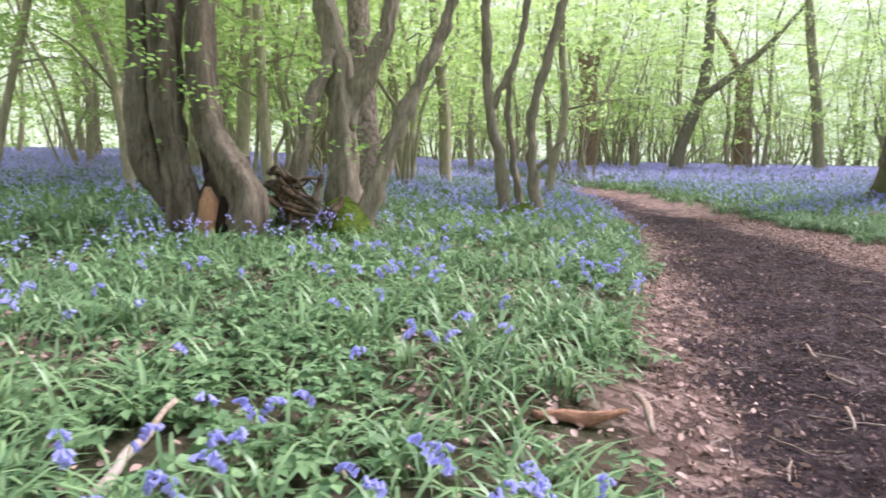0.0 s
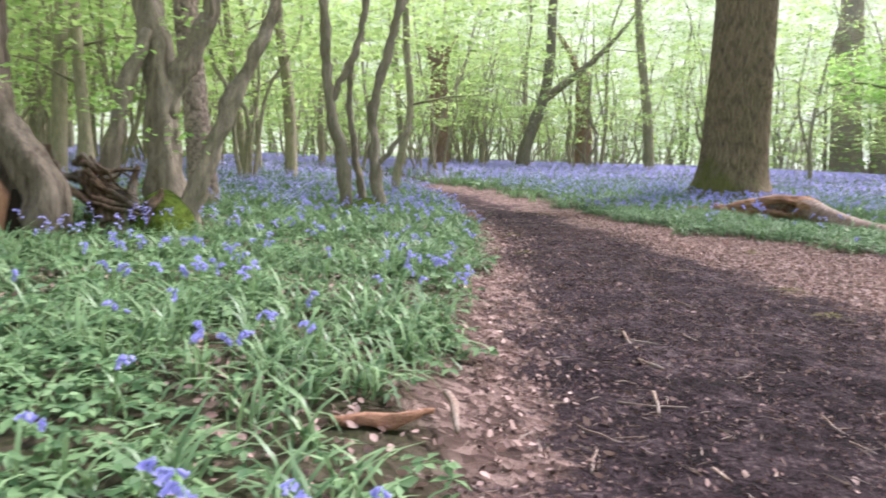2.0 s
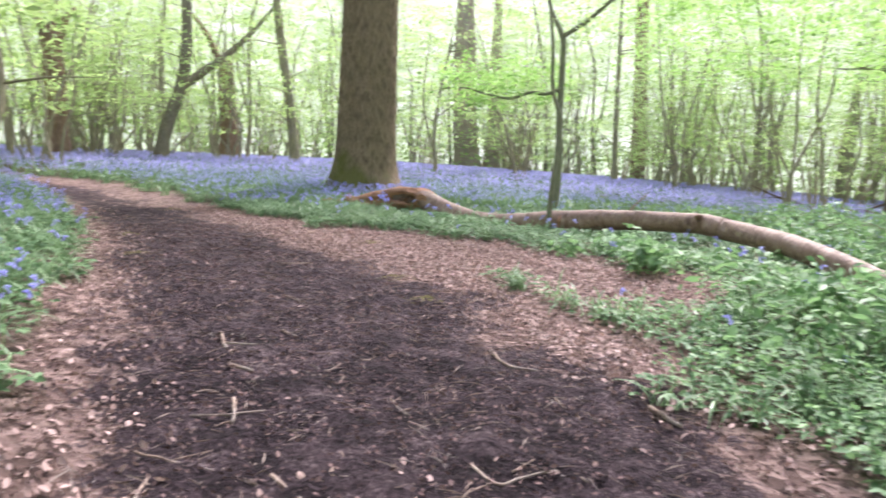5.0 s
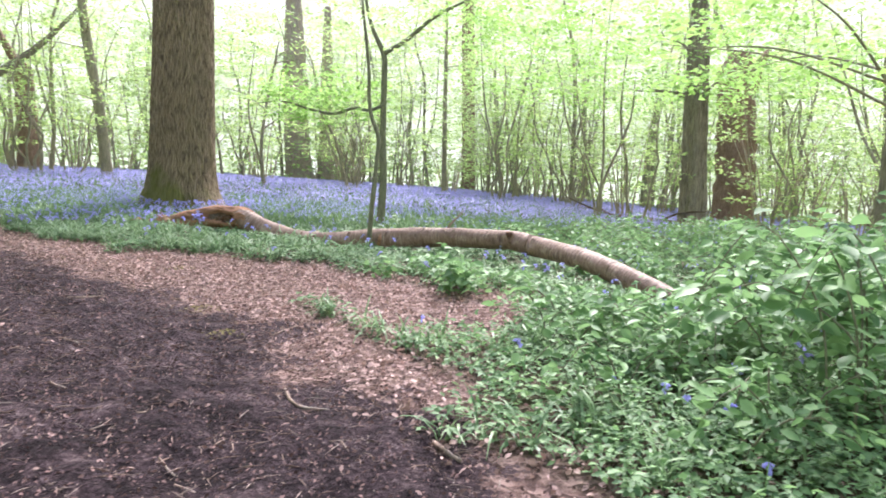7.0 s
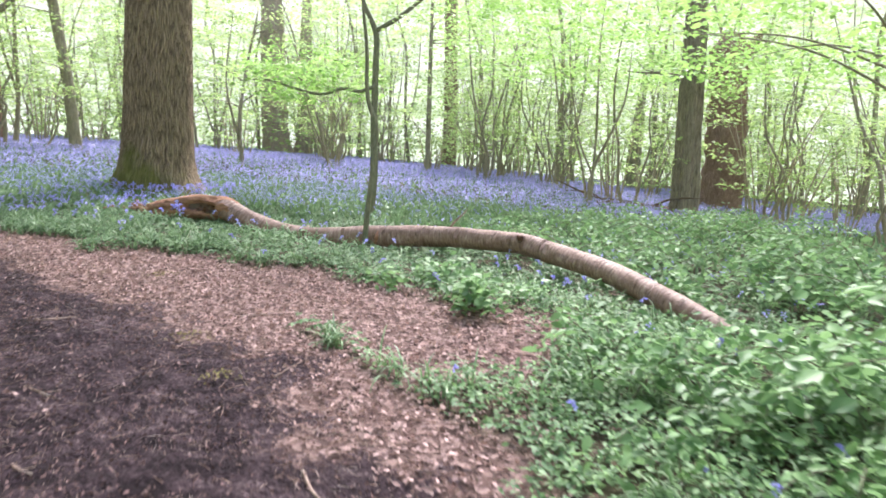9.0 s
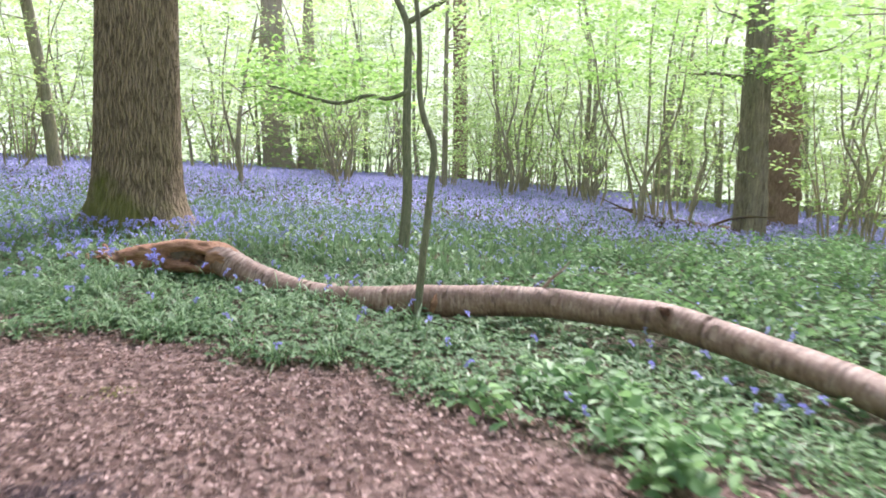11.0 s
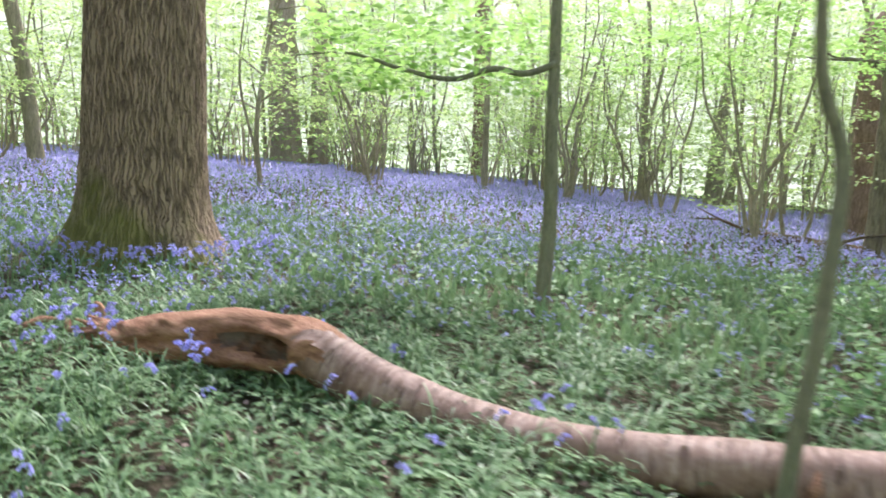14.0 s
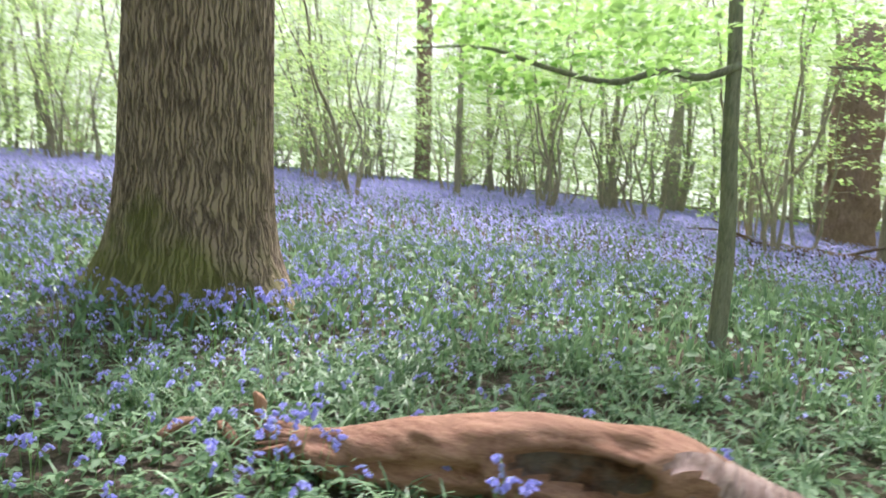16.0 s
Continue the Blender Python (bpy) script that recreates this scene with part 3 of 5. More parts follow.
def young_tree(seed):
    """Thin crooked stems that fan from one foot, with few layered sprays."""
    rng = np.random.default_rng(seed)
    e = base("young_tree", 0, 0, -50, "thin crooked grey-brown young hornbeam with sparse spring leaves", "tree", "crooked young trees of the understorey")
    for k in range(int(rng.integers(2, 6))):
        a, t, l = rng.uniform(0, 6.283), rng.uniform(0.05, 0.42), rng.uniform(4.0, 8.0)
        d = np.array((math.cos(a), math.sin(a), 0))
        pts = np.array([d * 0.08 + (0, 0, -0.2)] + [d * (0.08 + t * l * f) + (rng.normal(0, 0.2), rng.normal(0, 0.2), l * f) for f in (0.15, 0.32, 0.5, 0.7, 1.0)])
        r = rng.uniform(0.025, 0.06)
        s = limb("stem", pts, [r * 1.3, r, r * 0.9, r * 0.8, r * 0.6, r * 0.2], M_POLE, e, sides=6, step=0.5, rough=0.08, seed=k)
        side_branches(s, seed + k, 2, 1.6, 1.2, l * 0.7, M_POLE, 0.012, pts)
    leafage("crown", crown_mesh("crown", seed, 34, 2.6, 1.6, 8.0, 24, 0.14, 0.85), e, "light green layered leaf sprays")
    return e


def leaning(m):
    """A place turned a little, so that what stands there leans with the wood."""
    return m @ (m.to_3x3().inverted().to_4x4() @ Matrix.Rotation(radians(-2.5), 4, "X") @ Matrix.Rotation(radians(-2.5), 4, "Y") @ m.to_3x3().to_4x4())


YOUNG = [young_tree(k) for k in range(41, 48)]
HAZELS = [hazel(31), hazel(32), hazel(33)]

OLD_TRUNKS = ((24.4, 10.2), (32.0, 11.7), (44.6, 37.8), (29.9, 40.0), (13.35, 30.2))


def hides_trunk(x, y):
    """The open rides in which the old trunks stand clear of young growth."""
    for a, b in OLD_TRUNKS:
        reach = math.hypot(a - 4, b - 6)
        along = ((x - 4) * (a - 4) + (y - 6) * (b - 6)) / reach
        if 0 < along < reach + 1 and abs((x - 4) * (b - 6) - (y - 6) * (a - 4)) / reach < 1.7:
            return True
    return False


rng = np.random.default_rng(77)
spots = []
tries = 0
while len(spots) < 190 and tries < 9000:
    tries += 1
    x, y = rng.uniform(-26, 58), rng.uniform(2, 68)
    d = math.hypot(x - 3, y - 4)
    az = math.degrees(math.atan2(x - 3, y - 4))
    near = 13 if az < -12 else (19 if az < 4 else (31 if az < 62 else 22))
    if hides_trunk(x, y) or d < near or d > 64 or az < -62 or az > 108:
        continue
    if left_edge(y) - 1.5 < x < bank_edge(y) + 1.5 and y < 32:
        continue
    if any(math.hypot(x - a, y - b) < (1.1 if az < 0 else 1.7) for a, b in spots):
        continue
    spots.append((x, y))
for n, (x, y) in enumerate(spots):
    src = POLES[n % 6] if n % 3 else HAZELS[(n // 3) % 3]
    if math.degrees(math.atan2(x - 3, y - 4)) < -8:
        src = POLES[n % 6]
    t = copy_thing(src, leaning(pose(x, y, float(height(x, y)) - 0.05, 0, 0, rng.uniform(0, 360))))
    s = rng.uniform(0.8, 1.25)
    t.scale = (s, s, s * rng.uniform(0.95, 1.15))
for n, (x, y) in enumerate(((35.1, 21.4), (33.6, 23.0), (29.5, 6.5), (27.0, 7.6), (31.5, 15.0), (24.0, 27.5), (29.0, 25.5), (26.0, 13.6), (20.5, 30.0))):
    copy_thing(HAZELS[n % 3], pose(x, y, float(height(x, y)) - 0.05, 0, 0, n * 77))
young_spots = 0
while young_spots < 104:
    x, y = rng.uniform(-22, 50), rng.uniform(4, 50)
    d = math.hypot(x - 3, y - 4)
    az = math.degrees(math.atan2(x - 3, y - 4))
    near = 11.5 if az < -12 else (17 if az < 4 else (26 if az < 62 else 20))
    if hides_trunk(x, y) or d < near or d > near + 20 or az < -48 or az > 100 or (az > 12 and rng.uniform() < 0.55) or (left_edge(y) - 1.5 < x < bank_edge(y) + 1.5 and y < 32):
        continue
    young_spots += 1
    copy_thing(YOUNG[young_spots % len(YOUNG)], leaning(pose(x, y, float(height(x, y)) - 0.05, 0, 0, rng.uniform(0, 360))))
for src in POLES + HAZELS + YOUNG:
    for o in list(src.children_recursive) + [src]:
        bpy.data.objects.remove(o)


def standing(name, x, y, label, category="tree", group=""):
    return base(name, x, y, float(height(x, y)), label, category, group)


def stem_set(tree, stems, mat, sides=18, rough=0.05, flutes=0, flute_depth=0.0, knob=0.0):
    """stems: (part name, points in the world, radii). The points are laid from the tree's foot."""
    o = np.array(tree.location)
    for k, (part_name, pts, radii) in enumerate(stems):
        limb(part_name, pts, radii, mat, tree, origin=o, sides=sides, step=0.1, rough=rough, flutes=flutes, flute_depth=flute_depth, seed=k * 1.7, knob=knob)


# great furrowed oak
def oak():
    e = standing("oak_tree", 9.6, 16.3, "massive oak trunk with deeply furrowed brown bark and mossy foot")
    sides, rings, tall = 270, 120, 7.0
    a = np.linspace(0, 2 * math.pi, sides, endpoint=False)
    z = np.linspace(-0.25, tall, rings)
    A, Z = np.meshgrid(a, z)
    r = np.interp(Z, [-0.3, 0.05, 0.3, 0.55, 0.9, 1.5, 3.4, 8], [1.30, 1.10, 0.93, 0.84, 0.775, 0.735, 0.69, 0.62])
    foot = np.exp(-np.maximum(Z, 0) / 0.45)
    r = r * (1 + 0.10 * foot * np.cos(5 * A + 0.7) + 0.05 * foot * np.cos(8 * A) + 0.02 * np.sin(3 * A + 0.6 * Z))
    ridge = np.empty(A.size)
    for k, (aa, zz) in enumerate(zip(A.ravel(), Z.ravel())):
        w = 0.45 * noise.noise((aa * 2.2, zz * 2.6, 7.0))
        p = (math.cos(aa + 0.07 * w) * 23, math.sin(aa + 0.07 * w) * 23, zz * 1.9)
        f = abs(noise.noise(p)) * 1.6 + 0.4 * abs(noise.noise((p[0] * 1.9, p[1] * 1.9, zz * 5.0)))
        ridge[k] = min(1.0, f * 1.7)
    ridge = ridge.reshape(A.shape) ** 0.8
    r = r + 0.022 * (ridge - 0.5)
    v = np.stack([r * np.cos(A) - 0.012 * Z, r * np.sin(A) + 0.022 * Z, Z], -1).reshape(-1, 3)
    i, j = np.meshgrid(np.arange(rings - 1), np.arange(sides), indexing="ij")
    j2 = (j + 1) % sides
    q = np.stack([i * sides + j, i * sides + j2, (i + 1) * sides + j2, (i + 1) * sides + j], -1).reshape(-1, 4)
    attach("trunk", mesh_from("trunk", v, [q], [M_OAK], True, attrs=(("ridge", ridge.ravel()), ("around", (A * 0.78).ravel()))), e)
    for k in range(5):
        b = k * 1.257 + 0.4
        d = np.array((math.cos(b), math.sin(b), 0))
        limb("bough", [(0, 0, 6.7), d * 1.6 + (0, 0, 8.8), d * 4.2 + (0, 0, 10.2)], [0.34, 0.22, 0.06], M_OAK, e, sides=14, step=0.3, rough=0.06, seed=k)
    leafage("crown", crown_mesh("crown", 91, 130, 5.2, 8.0, 14.0, 26, 0.12, 0.9), e, "fresh green oak leaves high overhead")
    return e


oak()

# coppiced hornbeams beside the path
c1 = standing("coppice_tree", -2.35, 6.8, "old fluted coppice hornbeam with merged stems and a hollow foot")
stem_set(c1, [
    ("stem", [(-2.02, 6.60, -0.15), (-1.87, 6.60, 0.18), (-1.79, 6.62, 0.42), (-1.90, 6.66, 0.66), (-2.10, 6.71, 0.92), (-2.26, 6.77, 1.3), (-2.34, 6.84, 1.85), (-2.36, 6.95, 2.6), (-2.3, 7.1, 5.5)], [0.22, 0.20, 0.195, 0.175, 0.155, 0.14, 0.13, 0.125, 0.08]),
    ("stem", [(-2.26, 6.56, -0.15), (-2.32, 6.58, 0.35), (-2.47, 6.64, 0.85), (-2.57, 6.68, 1.35), (-2.62, 6.74, 1.95), (-2.68, 6.85, 2.6), (-2.8, 7.2, 5.5)], [0.17, 0.115, 0.09, 0.085, 0.08, 0.075, 0.04]),
    ("stem", [(-2.50, 6.60, -0.15), (-2.52, 6.64, 0.22), (-2.58, 6.70, 0.62), (-2.73, 6.77, 1.2), (-2.80, 6.86, 1.9), (-2.85, 6.96, 2.6), (-2.9, 7.4, 5.0)], [0.16, 0.11, 0.09, 0.075, 0.07, 0.065, 0.04]),
    ("stem", [(-2.52, 6.90, 0.0), (-2.64, 6.88, 0.34), (-2.80, 6.84, 0.60), (-2.90, 6.84, 0.86), (-2.96, 6.87, 1.3), (-3.0, 6.94, 1.9), (-3.04, 7.04, 2.6), (-3.2, 7.3, 5.5)], [0.10, 0.11, 0.15, 0.165, 0.14, 0.125, 0.12, 0.07]),
    ("stem", [(-2.2, 7.05, 0.0), (-2.30, 7.05, 0.8), (-2.40, 7.12, 1.6), (-2.42, 7.25, 2.5), (-2.2, 7.5, 5.5)], [0.18, 0.12, 0.09, 0.085, 0.06]),
    ("stem", [(-2.5, 7.06, 0.0), (-2.66, 7.02, 0.7), (-2.72, 7.06, 1.4), (-2.76, 7.16, 2.5), (-2.9, 7.5, 5.5)], [0.18, 0.13, 0.11, 0.105, 0.06]),
    ("root", [(-2.42, 6.86, -0.2), (-2.32, 6.92, 0.15), (-2.2, 6.95, 0.75)], [0.30, 0.24, 0.12]),
], M_COPPICE, 40, 0.07, 4, 0.22, 0.045)
limb("scar", [(-2.13, 6.48, -0.05), (-2.12, 6.47, 0.2), (-2.13, 6.50, 0.44), (-2.16, 6.56, 0.58)], [0.09, 0.095, 0.085, 0.03], M_RAW, c1, "bare orange split wood", np.array(c1.location), sides=12, step=0.04, rough=0.28)
# solid near-black body standing in for the hollow's shade
limb("hollow", [(-2.0, 6.50, -0.1), (-1.98, 6.48, 0.2), (-2.0, 6.55, 0.5)], [0.085, 0.08, 0.03], M_HOLE, c1, "near-black body painting the shade of a hollow between the stems", np.array(c1.location), sides=10, step=0.08)
leafage("crown", crown_mesh("crown", 101, 120, 2.6, 3.2, 9, 24, 0.10, 0.6, M_LEAF), c1, "fresh yellow-green hornbeam leaves")
leafage("foliage", crown_mesh("foliage", 102, 16, 0.55, 1.0, 2.6, 13, 0.075, 0.22, M_LEAF_NEAR, (0.0, -0.35), True), c1, "leafy side shoots on the stems")

c2 = standing("coppice_tree", -1.15, 7.8, "spreading coppice hornbeam with curved arms on a mossy stool")
stem_set(c2, [
    ("stem", [(-1.02, 7.82, -0.15), (-1.16, 7.86, 0.55), (-1.21, 7.95, 1.19), (-1.28, 8.04, 1.87), (-1.49, 8.13, 2.65), (-1.7, 8.3, 5.5)], [0.30, 0.20, 0.16, 0.15, 0.14, 0.08]),
    ("arm", [(-1.19, 7.95, 1.20), (-1.10, 8.0, 1.55), (-0.94, 8.06, 1.84), (-0.77, 8.14, 2.26), (-0.72, 8.19, 2.7), (-0.6, 8.3, 5)], [0.13, 0.11, 0.10, 0.085, 0.08, 0.05]),
    ("stem", [(-0.95, 7.62, -0.1), (-0.86, 7.66, 0.35), (-0.69, 7.74, 0.84), (-0.50, 7.84, 1.39), (-0.2, 7.96, 2.07), (-0.02, 8.05, 2.65), (0.2, 8.3, 5)], [0.15, 0.115, 0.09, 0.078, 0.072, 0.07, 0.04]),
    ("stem", [(-1.80, 7.55, -0.1), (-1.68, 7.62, 0.45), (-1.57, 7.68, 0.95), (-1.49, 7.77, 1.54), (-1.32, 7.9, 2.05)], [0.12, 0.10, 0.085, 0.075, 0.06]),
], M_PALE, 32, 0.06, 4, 0.22, 0.05)
o2 = np.array(c2.location)
limb("stool", [(-1.1, 7.55, -0.2), (-1.1, 7.55, 0.12), (-1.1, 7.6, 0.34), (-1.1, 7.66, 0.46)], [0.36, 0.31, 0.22, 0.05], M_MOSS, c2, "moss-covered green stool", o2, sides=20, step=0.05, rough=0.14)
leafage("crown", crown_mesh("crown", 103, 120, 2.6, 2.9, 9, 24, 0.10, 0.6), c2, "fresh yellow-green hornbeam leaves")
leafage("foliage", crown_mesh("foliage", 104, 12, 0.6, 0.9, 2.2, 12, 0.075, 0.2, M_LEAF_NEAR, (-0.1, -0.2), True), c2, "leafy side shoots on the stems")

# rotten roots and snapped stubs between the two stools
dead = standing("rotten_stump", -1.6, 7.35, "tangled dark rotten stump with twisted dead roots", "stump")
rs = np.random.default_rng(5)
o3 = np.array(dead.location)
STUBS = [((-1.46, 7.30, -0.15), (-1.45, 7.32, 0.25), (-1.40, 7.36, 0.50), 0.13), ((-1.55, 7.26, 0.2), (-1.60, 7.26, 0.45), (-1.70, 7.28, 0.62), 0.075), ((-1.36, 7.3, 0.3), (-1.30, 7.3, 0.5), (-1.28, 7.32, 0.72), 0.05), ((-2.02, 7.45, -0.1), (-2.05, 7.42, 0.45), (-2.10, 7.40, 0.85), 0.10), ((-1.22, 7.35, 0.1), (-1.12, 7.3, 0.35), (-1.05, 7.32, 0.5), 0.06)]
for k, (p0, p1, p2, r0) in enumerate(STUBS):
    limb("stub", [p0, p1, p2], [r0 * 1.3, r0, r0 * 0.35], M_DEAD, dead, "", o3, sides=16, step=0.04, rough=0.35, flutes=3, flute_depth=0.4, seed=k * 2.3, knob=0.07)
for k in range(24):
    x0, x1 = rs.uniform(-2.05, -1.6), rs.uniform(-1.65, -1.15)
    z0, z1 = rs.uniform(0.45, 0.78), rs.uniform(0.15, 0.7)
    limb("dead_root", [(x0, 7.3 + rs.uniform(-0.1, 0.2), z0), ((x0 + x1) / 2, 7.26 + rs.uniform(-0.12, 0.14), (z0 + z1) / 2 + rs.uniform(-0.1, 0.12)), (x1, 7.3 + rs.uniform(-0.1, 0.15), z1)], [rs.uniform(0.015, 0.04), rs.uniform(0.012, 0.035), 0.006], M_DEAD, dead, "", o3, sides=7, step=0.05, rough=0.35, seed=k, knob=0.05)

sc = standing("pine_tree", -1.3, 10.1, "straight trunk with pale flaking scaly bark")
stem_set(sc, [("trunk", [(-1.25, 10.08, -0.1), (-1.30, 10.1, 0.7), (-1.40, 10.21, 1.5), (-1.60, 10.41, 3.1), (-1.9, 10.7, 8)], [0.22, 0.18, 0.165, 0.155, 0.09])], M_SCALY, 22, 0.05)
leafage("crown", crown_mesh("crown", 105, 60, 2.2, 4.5, 9, 24), sc, "green leaf sprays overhead")

c3 = standing("coppice_tree", 0.85, 10.6, "slim many-stemmed coppice hornbeam on a mossy stool at the path edge")
stem_set(c3, [
    ("stem", [(0.66, 10.4, -0.1), (0.54, 10.48, 0.84), (0.36, 10.57, 1.57), (0.27, 10.68, 2.38), (0.22, 10.79, 3.2), (0.1, 11, 6)], [0.11, 0.085, 0.08, 0.07, 0.065, 0.03]),
    ("arm", [(0.37, 10.57, 1.60), (0.48, 10.62, 1.90), (0.67, 10.7, 2.31), (0.83, 10.84, 3.21), (0.95, 11, 5.5)], [0.055, 0.05, 0.045, 0.045, 0.02]),
    ("stem", [(1.14, 10.45, -0.1), (1.0, 10.52, 0.86), (0.96, 10.6, 1.42), (1.14, 10.74, 2.33), (1.34, 10.89, 3.23), (1.6, 11.2, 6)], [0.10, 0.075, 0.07, 0.065, 0.06, 0.025]),
    ("stem", [(0.92, 10.84, -0.1), (0.68, 10.95, 1.18), (0.60, 11.05, 1.94), (0.78, 11.18, 2.79), (0.80, 11.26, 3.3), (0.8, 11.4, 6)], [0.07, 0.05, 0.045, 0.045, 0.04, 0.02]),
    ("arm", [(1.0, 10.52, 0.7), (1.25, 10.5, 1.0), (1.5, 10.6, 1.35)], [0.035, 0.03, 0.01]),
], M_HORNBEAM, 14, 0.06, 0, 0.0, 0.05)
limb("stool", [(0.62, 10.35, 0.0), (0.9, 10.38, 0.12), (1.22, 10.42, 0.08)], [0.10, 0.16, 0.11], M_MOSS, c3, "moss-covered stool", np.array(c3.location), sides=14, step=0.06, rough=0.15)
leafage("crown", crown_mesh("crown", 106, 110, 2.5, 2.9, 8.5, 24, 0.10, 0.6), c3, "fresh yellow-green hornbeam leaves")

# single trees that stand out among the others
SINGLES = [
    ("woodland_tree", M_POLE, [[(1.45, 14.4, -0.1), (1.55, 14.42, 0.7), (1.73, 14.54, 1.6), (1.62, 14.75, 3.1), (1.6, 15, 8)]], [0.10, 0.085, 0.075, 0.07, 0.03], "slim curved grey trunk in spring leaf"),
    ("woodland_tree", M_POLE, [[(-4.6, 13.8, -0.1), (-4.65, 14.1, 2.2), (-4.64, 14.3, 3.8), (-4.6, 14.6, 9)]], [0.15, 0.125, 0.115, 0.05], "straight grey-brown trunk in spring leaf"),
    ("woodland_tree", M_POLE, [[(-3.7, 12.85, -0.1), (-3.92, 13.07, 1.8), (-4.11, 13.32, 3.6), (-4.3, 13.6, 9)]], [0.12, 0.10, 0.09, 0.04], "straight grey-brown trunk in spring leaf"),
    ("woodland_tree", M_POLE, [[(-0.9, 18.2, -0.1), (-1.05, 18.45, 2.2), (-1.35, 18.67, 4.0), (-1.6, 19, 9)]], [0.16, 0.14, 0.12, 0.05], "curved grey-brown trunk in spring leaf"),
    ("woodland_tree", M_POLE, [[(-8.15, 11.4, -0.1), (-8.01, 11.59, 0.9), (-7.86, 11.74, 1.9), (-7.64, 11.96, 3.3), (-7.2, 12.2, 8)]], [0.10, 0.075, 0.07, 0.065, 0.03], "leaning slender grey trunk in spring leaf"),
    ("woodland_tree", M_POLE, [[(-5.75, 11.7, -0.1), (-5.96, 11.82, 1.3), (-6.3, 11.94, 2.4), (-6.79, 12.03, 3.3), (-8, 12.2, 7)]], [0.11, 0.085, 0.075, 0.07, 0.03], "leaning slender grey trunk in spring leaf"),
    ("woodland_tree", M_POLE, [[(-1.95, 18.05, -0.1), (-2.1, 18.2, 0.9), (-2.48, 18.48, 3.3), (-2.8, 18.8, 8)]], [0.12, 0.10, 0.09, 0.04], "slender grey trunk in spring leaf"),
    ("woodland_tree", M_HORNBEAM, [[(7.85, 31.4, -0.1), (8.05, 31.6, 1.0), (8.9, 32.1, 3.6), (9.2, 32.8, 8.2), (9.4, 33, 13)], [(8.9, 32.1, 3.6), (11.3, 32.6, 5.6), (13.9, 33.2, 8.6)]], [0.36, 0.27, 0.24, 0.20, 0.07], "forked dark grey trunk with one long rising limb"),
    ("woodland_tree", M_POLE, [[(26.95, 23.95, -0.1), (26.85, 24.1, 4), (26.7, 24.3, 11)]], [0.13, 0.11, 0.05], "thin straight dark pole in spring leaf"),
    ("woodland_tree", M_POLE, [[(13.35, 30.2, -0.1), (13.05, 30.3, 2.5), (12.5, 30.5, 6), (11.9, 30.7, 12)]], [0.24, 0.20, 0.18, 0.09], "leaning smooth grey trunk in spring leaf"),
    ("woodland_tree", M_POLE, [[(17.2, 24.6, -0.1), (16.9, 24.5, 1.5), (17.3, 24.8, 3.6), (18.0, 25.2, 6)], [(16.9, 24.5, 1.5), (16.2, 24.3, 3.2), (16.4, 24.4, 6)]], [0.08, 0.065, 0.06, 0.03], "thin dark forked stems in spring leaf"),
    ("oak_tree", M_GREYOAK, [[(29.9, 40.0, -0.1), (29.8, 40.1, 0.8), (29.6, 40.3, 3.5), (29.4, 40.5, 8), (29.2, 40.8, 14)], [(31.5, 39.4, -0.1), (31.5, 39.5, 3), (31.5, 39.7, 7), (31.5, 39.9, 12)]], [1.15, 0.92, 0.82, 0.76, 0.4], "thick double trunk of an old oak in leaf, bark paled for haze"),
    ("woodland_tree", M_POLE, [[(40.3, 19.9, -0.5), (40.3, 19.9, 3), (40.8, 20, 7)], [(40.9, 19.6, -0.5), (42.3, 19.3, 3.4)]], [0.45, 0.38, 0.15], "forked old trunk in the undergrowth"),
]
for n, (nm, mat, lines, rad, lab) in enumerate(SINGLES):
    x, y, _ = lines[0][0]
    t = standing(nm, x, y, lab)
    o = np.array((x, y, 0.0))
    o[2] = t.location.z
    for k, ln in enumerate(lines):
        ln = [np.array(q) + (0, 0, t.location.z * (k == 0 or ln[0][2] < 0)) for q in ln]
        rr = np.interp(np.linspace(0, 1, len(ln)), np.linspace(0, 1, len(rad)), rad) * (1 if k == 0 else 0.55)
        limb("trunk" if k == 0 else "branch", ln, rr, mat, t, "", o, sides=14, step=0.2, rough=0.05, seed=n + k)
    top = lines[0][-1]
    side_branches(t, 200 + n, 7, 2.2, 1.6, min(top[2] * 0.9, 7), mat, 0.022, np.array(lines[0]) - (x, y, 0))
    leafage("crown", crown_mesh("crown", 220 + n, 110, 3.4, 2.2, min(max(7.0, top[2]), 9.5), 24, 0.16, 0.8), t, "bright yellow-green layered leaf sprays")

